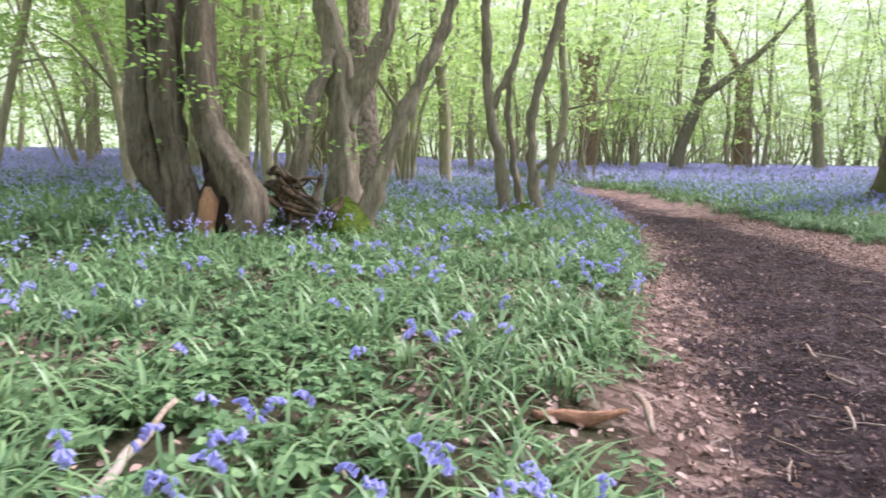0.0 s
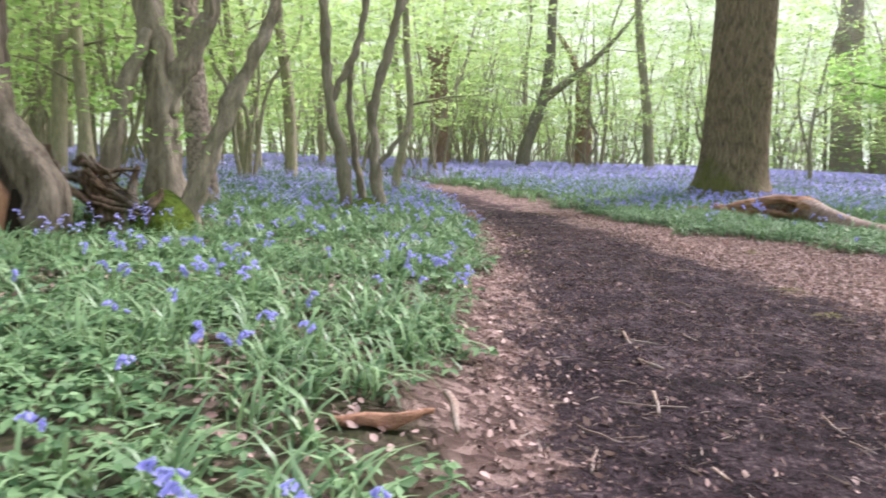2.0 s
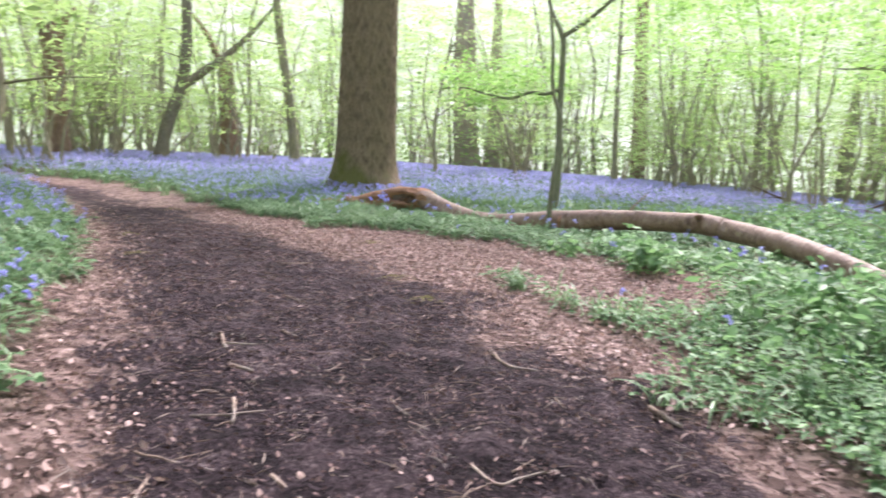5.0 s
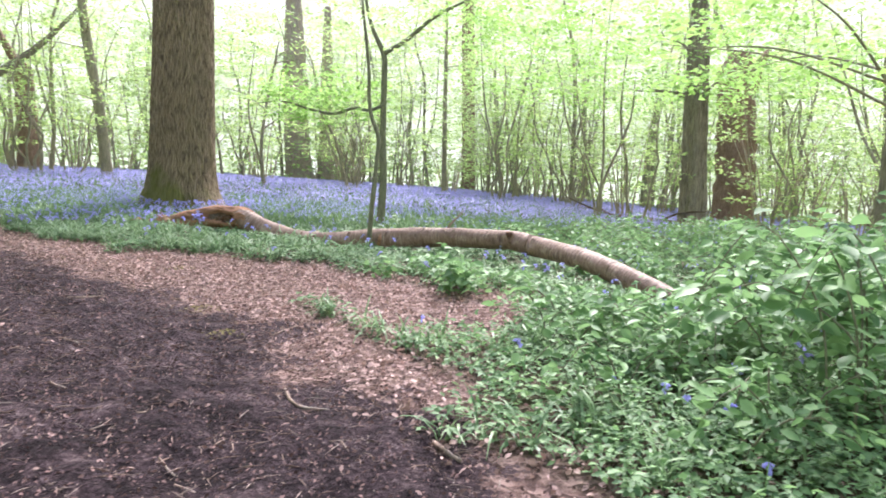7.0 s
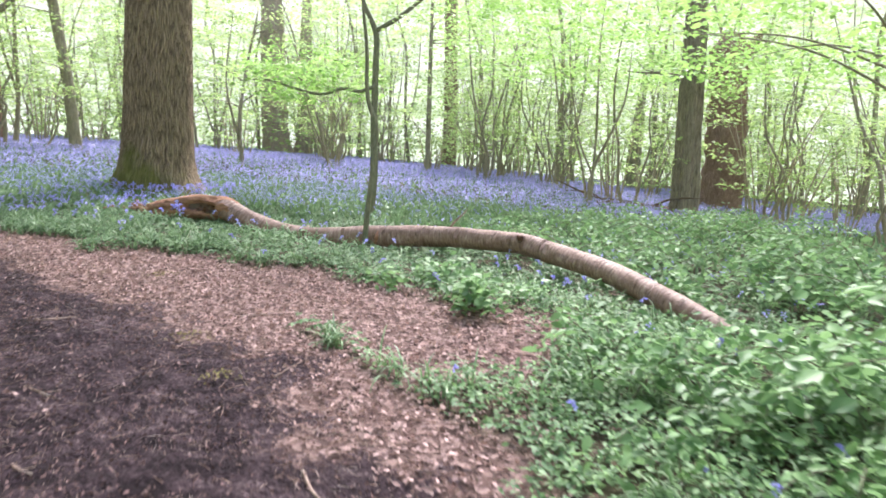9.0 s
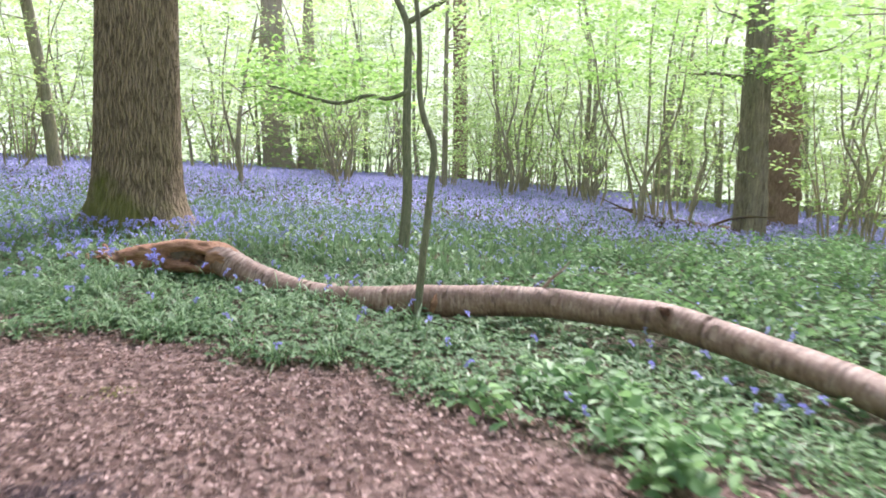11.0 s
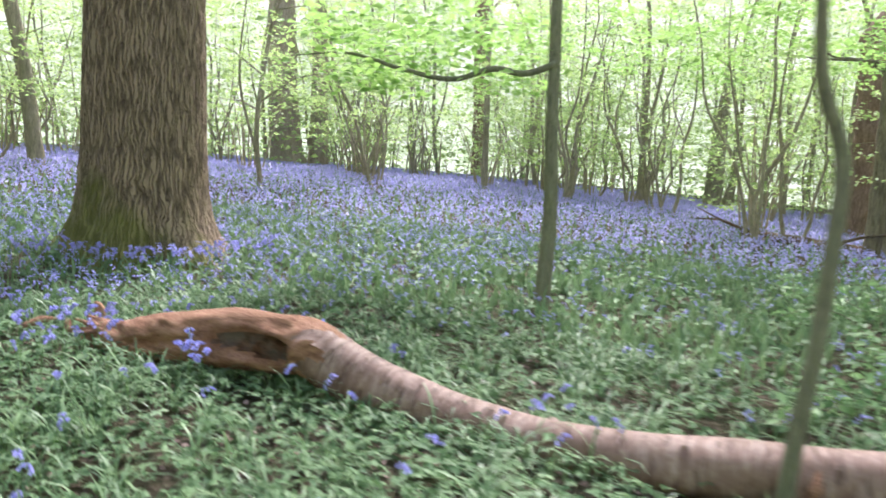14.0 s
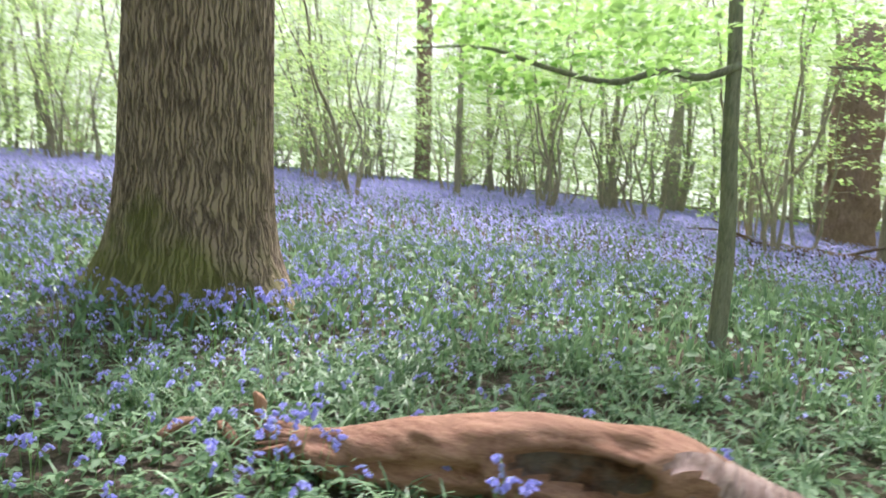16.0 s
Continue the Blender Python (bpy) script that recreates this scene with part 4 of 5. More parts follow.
# broken, ivy-brown trunks
SNAGS = [
    (4.2, 32.0, 0.42, 5.3, [(0.2, 0, 4.6, 0.9, 0.2, 6.0), (-0.2, 0, 4.4, -0.7, 0.1, 5.6)]),
    (12.6, 37.5, 0.47, 5.2, [(-0.2, 0, 4.8, -1.9, 0.2, 7.6)]),
    (44.6, 37.8, 0.55, 16.0, [(0.2, 0, 9, 1.6, 0, 11)]),
    (32.0, 11.7, 0.84, 7.4, [(0.4, -0.2, 5.6, 1.8, -0.6, 7.8)]),
]
for n, (x, y, r, tall, arms) in enumerate(SNAGS):
    t = standing("snag", x, y, "broken red-brown dead trunk with rough bark", "dead tree", "broken dead trunks")
    limb("trunk", [(0, 0, -0.3), (0, 0, 0.4), (0.03 - 0.018 * tall, 0.018 * tall, tall * 0.5), (-0.032 * tall, 0.05 + 0.032 * tall, tall * 0.9), (0.05 - 0.036 * tall, 0.036 * tall, tall)], [r * 1.25, r * 1.05, r * 0.95, r * 0.9, r * 0.45], M_RED, t, sides=26, step=0.15, rough=0.10, flutes=5, flute_depth=0.12, seed=n * 2.1)
    for a in arms:
        a = (a[0] - 0.036 * a[2], a[1] + 0.036 * a[2], a[2], a[3] - 0.036 * a[5], a[4] + 0.036 * a[5], a[5])
        limb("branch_stub", [a[:3], (np.array(a[:3]) + np.array(a[3:])) / 2 + (0, 0, 0.3), a[3:]], [r * 0.45, r * 0.3, r * 0.12], M_RED, t, sides=12, step=0.15, rough=0.12, seed=n)
tw = standing("hornbeam_tree", 24.4, 10.2, "fluted grey-brown hornbeam trunk with bare side branches")
limb("trunk", [(0, 0, -0.4), (0, 0, 0.5), (-0.08, 0.11, 3), (-0.15, 0.22, 6), (-0.25, 0.4, 10)], [0.58, 0.46, 0.40, 0.36, 0.14], M_PALE, tw, sides=36, step=0.15, rough=0.05, flutes=4, flute_depth=0.4)
for k, (z, dx, dy, dz) in enumerate(((4.2, -0.6, 2.0, 1.0), (4.6, -0.8, 2.4, 0.2), (4.4, 0.5, -2.2, 1.6), (5.4, -0.4, 1.6, 1.8))):
    limb("branch", [(-0.1, 0.16, z), (dx * 0.4 - 0.1, dy * 0.4 + 0.16, z + dz * 0.5), (dx * 0.75 - 0.1, dy * 0.75 + 0.1, z + dz * 0.6), (dx, dy, z + dz)], [0.055, 0.035, 0.022, 0.008], M_HORNBEAM, tw, sides=8, step=0.2, rough=0.1, seed=k)
leafage("crown", crown_mesh("crown", 140, 300, 6.5, 4.3, 8.6, 28, 0.17, 0.9, M_LEAF_NEAR, (-1.6, 2.4)), tw, "fresh green leaf sprays")

# two saplings by the fallen trunk
s1 = standing("sapling", 8.49, 8.33, "thin kinked grey-green sapling standing against the fallen trunk", "sapling")
stem_set(s1, [("stem", [(8.55, 8.33, -0.1), (8.54, 8.30, 0.5), (8.55, 8.27, 1.0), (8.58, 8.27, 1.4), (8.61, 8.29, 1.78), (8.54, 8.39, 2.08), (8.50, 8.42, 2.35), (8.48, 8.42, 2.7), (8.42, 8.5, 3.4), (8.3, 8.7, 5)], [0.042, 0.038, 0.035, 0.034, 0.033, 0.03, 0.028, 0.026, 0.02, 0.008])], M_SAPLING, 12, 0.05)
leafage("crown", crown_mesh("crown", 141, 14, 0.9, 3.0, 5.2, 16, 0.09, 0.35), s1, "a few fresh leaves")
s2 = standing("sapling", 11.73, 11.64, "slender upright sapling with a forked top and leafy side branch", "sapling")
stem_set(s2, [
    ("stem", [(11.73, 11.64, -0.1), (11.80, 11.67, 1.1), (11.80, 11.76, 2.2), (11.84, 11.84, 3.2), (11.87, 11.92, 3.8), (11.72, 12.17, 4.4), (11.5, 12.4, 7)], [0.095, 0.078, 0.070, 0.064, 0.058, 0.04, 0.015]),
    ("branch", [(11.87, 11.92, 3.85), (12.19, 11.61, 4.16), (12.62, 11.24, 4.68), (13.6, 10.4, 5.4)], [0.05, 0.045, 0.04, 0.012]),
    ("branch", [(11.79, 11.74, 2.75), (11.62, 12.05, 2.62), (11.45, 12.3, 2.66), (11.2, 12.65, 2.52), (10.9, 13.2, 2.60), (10.6, 13.7, 2.74), (10.3, 14.3, 2.70)], [0.04, 0.036, 0.034, 0.03, 0.024, 0.016, 0.006]),
], M_SAPLING, 14, 0.05)
leafage("crown", crown_mesh("crown", 142, 60, 2.4, 3.9, 7.5, 22, 0.10, 0.5), s2, "fresh green leaf sprays")
leafage("leaf_spray", crown_mesh("leaf_spray", 144, 70, 1.9, 4.1, 5.6, 24, 0.11, 0.5, M_LEAF_NEAR, (2.2, -1.6), False), s2, "bright leaves on the long upper limb")
leafage("leaf_spray", crown_mesh("leaf_spray", 143, 80, 1.5, 2.4, 3.5, 24, 0.12, 0.4, M_LEAF_NEAR, (-0.5, 1.4), False), s2, "bright layered leaves on the low branch")

# leafy boughs that reach over the bramble side
over = standing("beech_tree", 15.5, 3.0, "young beech with bright leafy boughs reaching over the undergrowth")
limb("trunk", [(0, 0, -0.3), (0.05, 0, 2), (0.2, 0.1, 5), (0.3, 0.2, 9)], [0.14, 0.11, 0.09, 0.03], M_HORNBEAM, over, sides=14, step=0.2, rough=0.05)
for k, (dx, dy, z0, z1) in enumerate(((-3.4, 2.6, 2.8, 3.5), (-1.2, 3.6, 3.2, 3.9), (-4.6, 0.6, 3.0, 4.0), (2.2, 3.4, 3.4, 4.0))):
    limb("bough", [(0.1, 0, z0), (dx * 0.5, dy * 0.5, (z0 + z1) / 2 + 0.3), (dx, dy, z1)], [0.028, 0.018, 0.005], M_POLE, over, sides=8, step=0.25, rough=0.05, seed=k)
leafage("crown", crown_mesh("crown", 150, 190, 4.8, 3.0, 6.2, 28, 0.15, 0.7, M_LEAF_NEAR), over, "bright sunlit green leaves")


# ---------- fallen trunk ----------
LOG_LINE = [(7.50, 12.84, 0.18), (7.58, 12.55, 0.16), (7.70, 12.23, 0.21), (7.88, 11.67, 0.32), (8.0, 11.32, 0.335), (8.07, 11.1, 0.352), (8.13, 10.9, 0.27), (8.20, 10.65, 0.20), (8.35, 10.1, 0.105), (8.48, 9.5, 0.095), (8.61, 8.95, 0.147), (8.72, 8.52, 0.217), (8.88, 8.08, 0.262), (9.03, 7.66, 0.32), (9.16, 7.3, 0.355), (9.18, 6.5, 0.40), (9.15, 6.08, 0.428), (9.05, 5.65, 0.40), (8.86, 5.18, 0.383), (8.6, 4.55, 0.35), (8.35, 4.0, 0.28), (8.13, 3.45, 0.18), (8.0, 3.0, 0.06)]
LOG_R = [0.07, 0.15, 0.20, 0.212, 0.20, 0.19, 0.185, 0.17, 0.152, 0.147, 0.153, 0.158, 0.158, 0.150, 0.143, 0.138, 0.134, 0.133, 0.126, 0.124, 0.122, 0.118, 0.11]


def fallen_trunk():
    e = base("fallen_log", 8.5, 8.5, float(height(8.5, 8.5)), "long curved fallen trunk, pink-brown banded bark and torn orange end", "log")
    o = np.array(e.location)
    v, f, al, ar = tube(LOG_LINE, LOG_R, sides=40, step=0.03, rough=0.03, seed=1.0)
    n = len(v)
    # the torn end is laid bare and hollowed on the path side
    raw = al < 1.90 + 0.12 * np.sin(ar * 5)
    side = np.array((-0.92, -0.25, 0.25))
    line = np.array(LOG_LINE)
    bulge = np.array([noise.noise((p[0] * 4, p[1] * 4, p[2] * 12)) + 0.6 * noise.noise((p[0] * 9, p[1] * 7, p[2] * 26)) for p in v])
    v = v + raw[:, None] * bulge[:, None] * 0.05 * side
    seg = np.stack([np.interp(-v[:, 1], -line[:, 1], line[:, 0]), v[:, 1], np.interp(-v[:, 1], -line[:, 1], line[:, 2])], -1)
    face = ((v - seg) @ side)
    zc = (v - seg)[:, 2] - 0.03 + 0.05 * (al - 1.3)
    well = np.exp(-(((al - 1.45) / 0.36) ** 4)) * np.exp(-((zc / 0.105) ** 2)) * (face > 0.04) + 0.16 * bulge
    scoop = smooth01(well, 0.46, 0.62)
    gap = smooth01(np.exp(-(((al - 0.75) / 0.35) ** 2)) * np.exp(-((((v - seg)[:, 2] - 0.01) / 0.035) ** 2)) * (face > 0.08) + 0.15 * bulge, 0.4, 0.6)
    scoop = np.maximum(scoop, gap * 0.6)
    v = v - (scoop * 0.13 * (1 + 0.8 * bulge))[:, None] * side
    fm = []
    for blk in f:
        fm.append((np.asarray(blk)[:, 0] < n) & raw[np.asarray(blk)[:, 0]])
    q, tri = f
    barked = [q[~fm[0]], tri[~fm[1]]]
    bare = [q[fm[0]], tri[fm[1]]]
    attach("bark", mesh_from("bark", v - o, barked, [M_LOG], True, attrs=(("along", al), ("around", ar))), e, "pink-brown cross-banded bark")
    # scooped faces take the darker wood, which paints the hollow's shade
    deep = scoop > 0.5
    attach("torn_end", mesh_from("torn_end", v - o, bare, [M_RAWLOG, M_HOLLOW], True, np.concatenate([deep[blk].all(1) for blk in bare if len(blk)])), e, "torn hollow end of bare orange wood")
    limb("splinter", [(7.56, 12.68, 0.20), (7.50, 12.90, 0.23), (7.46, 13.0, 0.26)], [0.06, 0.04, 0.012], M_RAWLOG, e, "", o, sides=8, step=0.04, rough=0.2)
    limb("splinter", [(7.58, 12.66, 0.12), (7.46, 12.95, 0.10), (7.42, 13.03, 0.08)], [0.06, 0.04, 0.02], M_RAWLOG, e, "", o, sides=8, step=0.04, rough=0.2)
    rsp = np.random.default_rng(77)
    for k in range(13):
        p = np.array((7.53 + rsp.normal(0, 0.05), 12.74, 0.15 + rsp.normal(0, 0.05)))
        d = np.array((rsp.normal(-0.08, 0.06), rsp.uniform(0.08, 0.22), rsp.normal(0.0, 0.07)))
        limb("splinter", [p, p + d * 0.6, p + d], [rsp.uniform(0.02, 0.045), 0.02, 0.004], M_RAWLOG, e, "", o, sides=6, step=0.04, rough=0.3, seed=k)
    limb("branch_stub", [(9.16, 7.32, 0.44), (9.19, 7.24, 0.57), (9.23, 7.12, 0.70), (9.25, 7.07, 0.77)], [0.022, 0.017, 0.012, 0.005], M_STICK, e, "snapped dead side branch", o, sides=8, step=0.05, rough=0.1)
    # branch hole with a raised lip; a dark plug paints the hole's shade
    knot = limb("knot", [(9.12, 6.03, 0.45), (9.02, 6.01, 0.49), (8.985, 6.0, 0.505)], [0.095, 0.08, 0.06], M_LOG, e, "", o, sides=14, step=0.02, rough=0.35)
    limb("knot_hole", [(9.06, 6.02, 0.47), (8.975, 5.995, 0.51)], [0.045, 0.048], M_HOLLOW, knot, "dark plug painting the shade of a branch hole", o, sides=12, step=0.03, rough=0.45)
    limb("bark_crack", [(8.67, 8.26, 0.12), (8.68, 8.22, 0.25), (8.74, 8.23, 0.37)], [0.02, 0.045, 0.012], M_RAWLOG, e, "cracked orange patch in the bark", o, sides=8, step=0.02, rough=0.3)
    rl = np.random.default_rng(9)
    for k in range(16):
        y = rl.uniform(5.5, 11.0)
        x = np.interp(y, line[::-1, 1], line[::-1, 0])
        z = np.interp(y, line[::-1, 1], line[::-1, 2])
        r = np.interp(y, line[::-1, 1], np.array(LOG_R)[::-1])
        a = rl.uniform(1.6, 3.0)
        c = np.array((x + r * math.cos(a), y, z + r * math.sin(a)))
        d = np.array((math.cos(a), 0, math.sin(a)))
        t = np.array((-d[2], 0, d[0]))
        w, l = rl.uniform(0.03, 0.07), rl.uniform(0.02, 0.05)
        pv = [c + t * w + d * 0.004, c - t * w + d * 0.004, c - t * w * 0.8 + (0, l, 0) + d * 0.018, c + t * w * 0.7 + (0, l, 0) + d * 0.025]
        attach("peeling_bark", mesh_from("peeling_bark", np.array(pv) - o, [[(0, 1, 2, 3)]], [M_LOG], attrs=(("along", [y] * 4), ("around", [a] * 4))), e, "curling flake of bark")
    return e


fallen_trunk()

stub = base("broken_stub", 7.66, 13.27, float(height(7.66, 13.27)), "snapped pale orange stub standing among bluebell leaves", "stump")
limb("wood", [(0, 0, -0.05), (0.01, 0.0, 0.12), (0.02, 0.01, 0.20), (-0.02, 0.02, 0.26)], [0.035, 0.035, 0.04, 0.012], M_RAW, stub, sides=9, step=0.04, rough=0.25)
for k, (x0, y0, a0) in enumerate(((7.62, 13.15, 0.4), (7.42, 13.25, 1.3), (7.72, 13.4, 2.2), (7.3, 13.5, 0.1), (7.55, 12.98, 2.8))):
    frag = base("wood_fragment", x0, y0, float(height(x0, y0)) + 0.10, "splintered orange-brown wood fragment lying in leaves", "wood", "fragments of the torn log")
    d = np.array((math.cos(a0), math.sin(a0), 0.1)) * 0.13
    limb("splinter", [-d, d * 0.2 + (0, 0, 0.02), d], [0.02, 0.034, 0.01], M_RAWLOG if k % 2 else M_DEAD, frag, sides=6, step=0.04, rough=0.35, seed=k)

far_log = base("fallen_log", 24.5, 12.0, float(height(24.5, 12.0)), "dark rotting fallen log among bluebells", "log")
limb("trunk", [(0.4, 1.6, 0.22), (0.0, 0.2, 0.16), (-0.3, -1.6, 0.10)], [0.14, 0.2, 0.2], M_DEAD, far_log, sides=14, step=0.1, rough=0.12)
for k, (p0, p1, p2) in enumerate((((0.2, 0.8, 0.2), (-0.9, 1.6, 0.55), (-1.8, 2.1, 0.9)), ((0.0, 0.0, 0.2), (-1.2, 0.5, 0.3), (-2.2, 0.6, 0.15)), ((-0.1, -0.6, 0.2), (-0.5, -1.6, 0.6), (-0.6, -2.6, 0.7)), ((0.3, 1.4, 0.25), (0.9, 2.4, 0.5), (1.0, 3.4, 0.45)))):
    limb("branch", [p0, p1, p2], [0.05, 0.035, 0.012], M_DEAD, far_log, "snapped dead branch", sides=6, step=0.2, rough=0.15, seed=k)

# ---------- sticks on the path ----------
STICKS = [
    (0.018, [(2.54, 4.66), (2.48, 4.35), (2.46, 4.18)]), (0.020, [(2.39, 3.98), (2.46, 3.84)]), (0.015, [(2.24, 3.46), (2.20, 3.32), (2.15, 3.18)]), (0.008, [(2.04, 3.36), (2.16, 3.28), (2.32, 3.25)]),
    (0.008, [(1.76, 3.07), (1.85, 2.94), (1.97, 2.78)]), (0.012, [(1.67, 2.62), (1.71, 2.74), (1.76, 2.83)]), (0.015, [(2.12, 2.63), (2.14, 2.41)]), (0.014, [(2.34, 2.60), (2.30, 2.49), (2.36, 2.47)]),
    (0.009, [(2.41, 2.54), (2.37, 2.41), (2.40, 2.30)]), (0.008, [(2.87, 3.13), (2.85, 2.94)]), (0.008, [(2.80, 2.85), (2.83, 2.73)]), (0.016, [(3.87, 3.65), (3.75, 3.32), (3.83, 3.17)]),
    (0.011, [(2.79, 2.41), (2.79, 2.20), (2.91, 2.21), (3.04, 2.18)]), (0.024, [(3.90, 2.47), (3.85, 2.26)]), (0.010, [(3.05, 3.75), (3.16, 3.70)]), (0.008, [(2.79, 3.67), (2.93, 3.76)]),
    (0.010, [(2.90, 4.56), (2.94, 4.42)]), (0.016, [(2.40, 5.85), (2.40, 5.62)]), (0.008, [(2.59, 2.16), (2.68, 2.22)]), (0.008, [(3.59, 2.78), (3.54, 2.67)]), (0.008, [(3.07, 2.06), (3.08, 2.13)]), (0.007, [(1.82, 2.78), (1.89, 2.84)]),
    (0.014, [(3.9, 7.2), (4.2, 7.1)]), (0.012, [(4.5, 6.0), (4.85, 6.1)]), (0.009, [(3.3, 5.6), (3.36, 5.3)]), (0.010, [(4.6, 4.9), (4.95, 5.05)]), (0.012, [(5.3, 6.4), (5.7, 6.3)]),
]
for k, (r, line) in enumerate(STICKS):
    r *= 0.62
    pts = np.array([(x, y, float(height(x, y)) + r * 0.9 + 0.006) for x, y in line])
    st = base("stick", *pts.mean(0), "short pale broken stick lying on dark mud", "stick", "sticks on the path")
    o = np.array(st.location)
    twig = limb("twig", pts, np.linspace(r, r * 0.6, len(pts)), M_STICK, st, "", o, sides=7, step=0.03, rough=0.15, seed=k, knob=0.012)
    if k % 4 == 0:
        d = pts[-1] - pts[0]
        m = pts.mean(0)
        limb("side_twig", [m, m + d * 0.22 + (-d[1] * 0.35, d[0] * 0.35, r)], [r * 0.6, r * 0.25], M_STICK, twig, "", o, sides=6, step=0.03, rough=0.1, seed=k)
branch = base("fallen_branch", 0.98, 2.74, float(height(0.98, 2.74)) + 0.03, "pale stripped dead branch at the edge of the path", "branch")
limb("wood", [(-0.21, -0.08, 0.02), (-0.04, -0.01, 0.03), (0.06, 0.02, 0.02), (0.15, 0.05, 0.01)], [0.018, 0.032, 0.026, 0.012], M_RAWLOG, branch, sides=10, step=0.03, rough=0.35, knob=0.04)
limb("side_branch", [(0.20, 0.20, 0.03), (0.22, 0.05, 0.04), (0.21, -0.10, 0.0)], [0.014, 0.017, 0.010], M_STICK, branch, sides=8, step=0.03, rough=0.12, knob=0.02)
branch2 = base("fallen_branch", -0.39, 2.04, float(height(-0.39, 2.04)) + 0.06, "pale dead branch lying in the bluebell leaves", "branch")
limb("wood", [(-0.02, 0.24, 0.05), (0.0, 0.0, 0.04), (0.02, -0.30, 0.0)], [0.010, 0.015, 0.018], M_STICK, branch2, sides=9, step=0.04, rough=0.12, knob=0.02)


# ---------- bramble and undergrowth ----------
def bramble(x, y, rad, tall, count, seed, leaf=0.085):
    rng = np.random.default_rng(seed)
    z = float(height(x, y))
    e = base("bramble_bush", x, y, z, "dense bramble bush with pale green oval leaves", "bush", "bramble and young growth beside the path")
    lp = []
    n_c = max(5, int(count / 70))
    for k in range(n_c):
        a, l = rng.uniform(0, 6.283), rad * rng.uniform(0.6, 1.25)
        d = np.array((math.cos(a), math.sin(a), 0))
        o = np.array((rng.normal(0, rad * 0.3), rng.normal(0, rad * 0.3), -0.05))
        h = tall * rng.uniform(0.6, 1.1)
        pts = np.array([o, o + d * l * 0.25 + (0, 0, h * 0.75), o + d * l * 0.6 + (0, 0, h), o + d * l + (0, 0, h * 0.65)])
        v, f, _, _ = tube(pts, [0.007, 0.006, 0.005, 0.002], sides=5, step=0.12)
        attach("cane", mesh_from("cane", v, f, [M_SAPLING], True), e)
        m = int(count / n_c)
        u = rng.uniform(0.15, 1, m) * 3
        i = np.clip(u.astype(int), 0, 2)
        fr = (u - i)[:, None]
        lp.append(pts[i] * (1 - fr) + pts[i + 1] * fr + rng.normal(0, 0.07, (m, 3)))
    pos = np.concatenate(lp)
    pos[:, 2] = np.maximum(pos[:, 2], 0.03)
    v, f = leaves(pos, leaf, rng, 0.55, 0.56, 0.25, True)
    leafage("leaves", mesh_from("leaves", v, f, [M_BRAMBLE]), e, "pale matt green leaves")
    return e


BRAMBLES = [
    (5.9, 2.9, 0.6, 0.5, 320, 0.085), (5.2, 2.2, 0.5, 0.45, 260, 0.08), (5.1, 1.4, 0.5, 0.5, 280, 0.08), (6.6, 3.3, 0.5, 0.4, 240, 0.08),
    (6.5, 2.2, 0.9, 0.5, 700, 0.09), (7.1, 2.2, 0.7, 0.4, 500, 0.09), (8.6, 1.6, 1.2, 1.0, 900, 0.10), (6.0, 1.2, 0.9, 0.7, 700, 0.10), (7.2, 0.9, 1.2, 1.1, 900, 0.10), (10.0, 3.0, 1.2, 0.7, 800, 0.10),
    (7.1, 5.2, 0.5, 0.32, 460, 0.10), (7.5, 5.9, 0.5, 0.26, 320, 0.10), (9.4, 4.2, 1.0, 0.45, 500, 0.10), (10.5, 5.6, 1.3, 0.55, 800, 0.09), (12.0, 6.6, 1.4, 0.6, 800, 0.09), (11.0, 8.0, 1.2, 0.45, 600, 0.09),
    (13.8, 7.4, 1.5, 0.6, 800, 0.09), (12.5, 4.6, 1.4, 0.7, 800, 0.09), (15.5, 6.0, 1.6, 0.7, 800, 0.10), (17.5, 8.0, 1.7, 0.6, 800, 0.10), (10.8, 3.6, 1.2, 0.8, 700, 0.10), (14.5, 9.4, 1.4, 0.4, 600, 0.09), (18.5, 5.6, 1.8, 0.8, 800, 0.10), (21.0, 7.0, 1.8, 0.7, 700, 0.11), (5.5, 1.0, 0.6, 1.25, 150, 0.13), (6.2, 1.1, 0.7, 1.0, 300, 0.12), (7.8, 1.2, 1.0, 1.2, 420, 0.12), (9.2, 1.0, 1.2, 1.3, 500, 0.12),
]
for k, (x, y, r, t, c, lf) in enumerate(BRAMBLES):
    bramble(x, y, r, t, c, 300 + k, lf)

# ---------- carpet of leaves, flowers and litter ----------
rng = np.random.default_rng(2024)


def stuff(name, v, f, mat, label, category, smooth=False):
    ob = new(name, mesh_from(name, v, f, [mat], smooth))
    return tagged(ob, label, category, kind="stuff")


def place(x, y, up=0.0):
    return np.stack([x, y, height(x, y) + up], -1)


def scatter(n, x0, x1, y0, y1, keep, near, far, anywhere=False):
    x, y = (rng.uniform(x0, x1, n), rng.uniform(y0, y1, n)) if anywhere else open_ground(rng, n, x0, x1, y0, y1)
    d = from_line(x, y)
    ok = (d >= near) & (d < far) & (rng.uniform(0, 1, len(x)) < keep(x, y))
    return x[ok], y[ok]


def tuft_zone(x, y):
    return grow(x, y) * (0.28 + 0.72 * smooth01(waves(x, y, 7.0, 1.5), -0.2, 0.25)) * np.where((x > mud_edge(y)) & (y < 9), 0.3, 1.0)


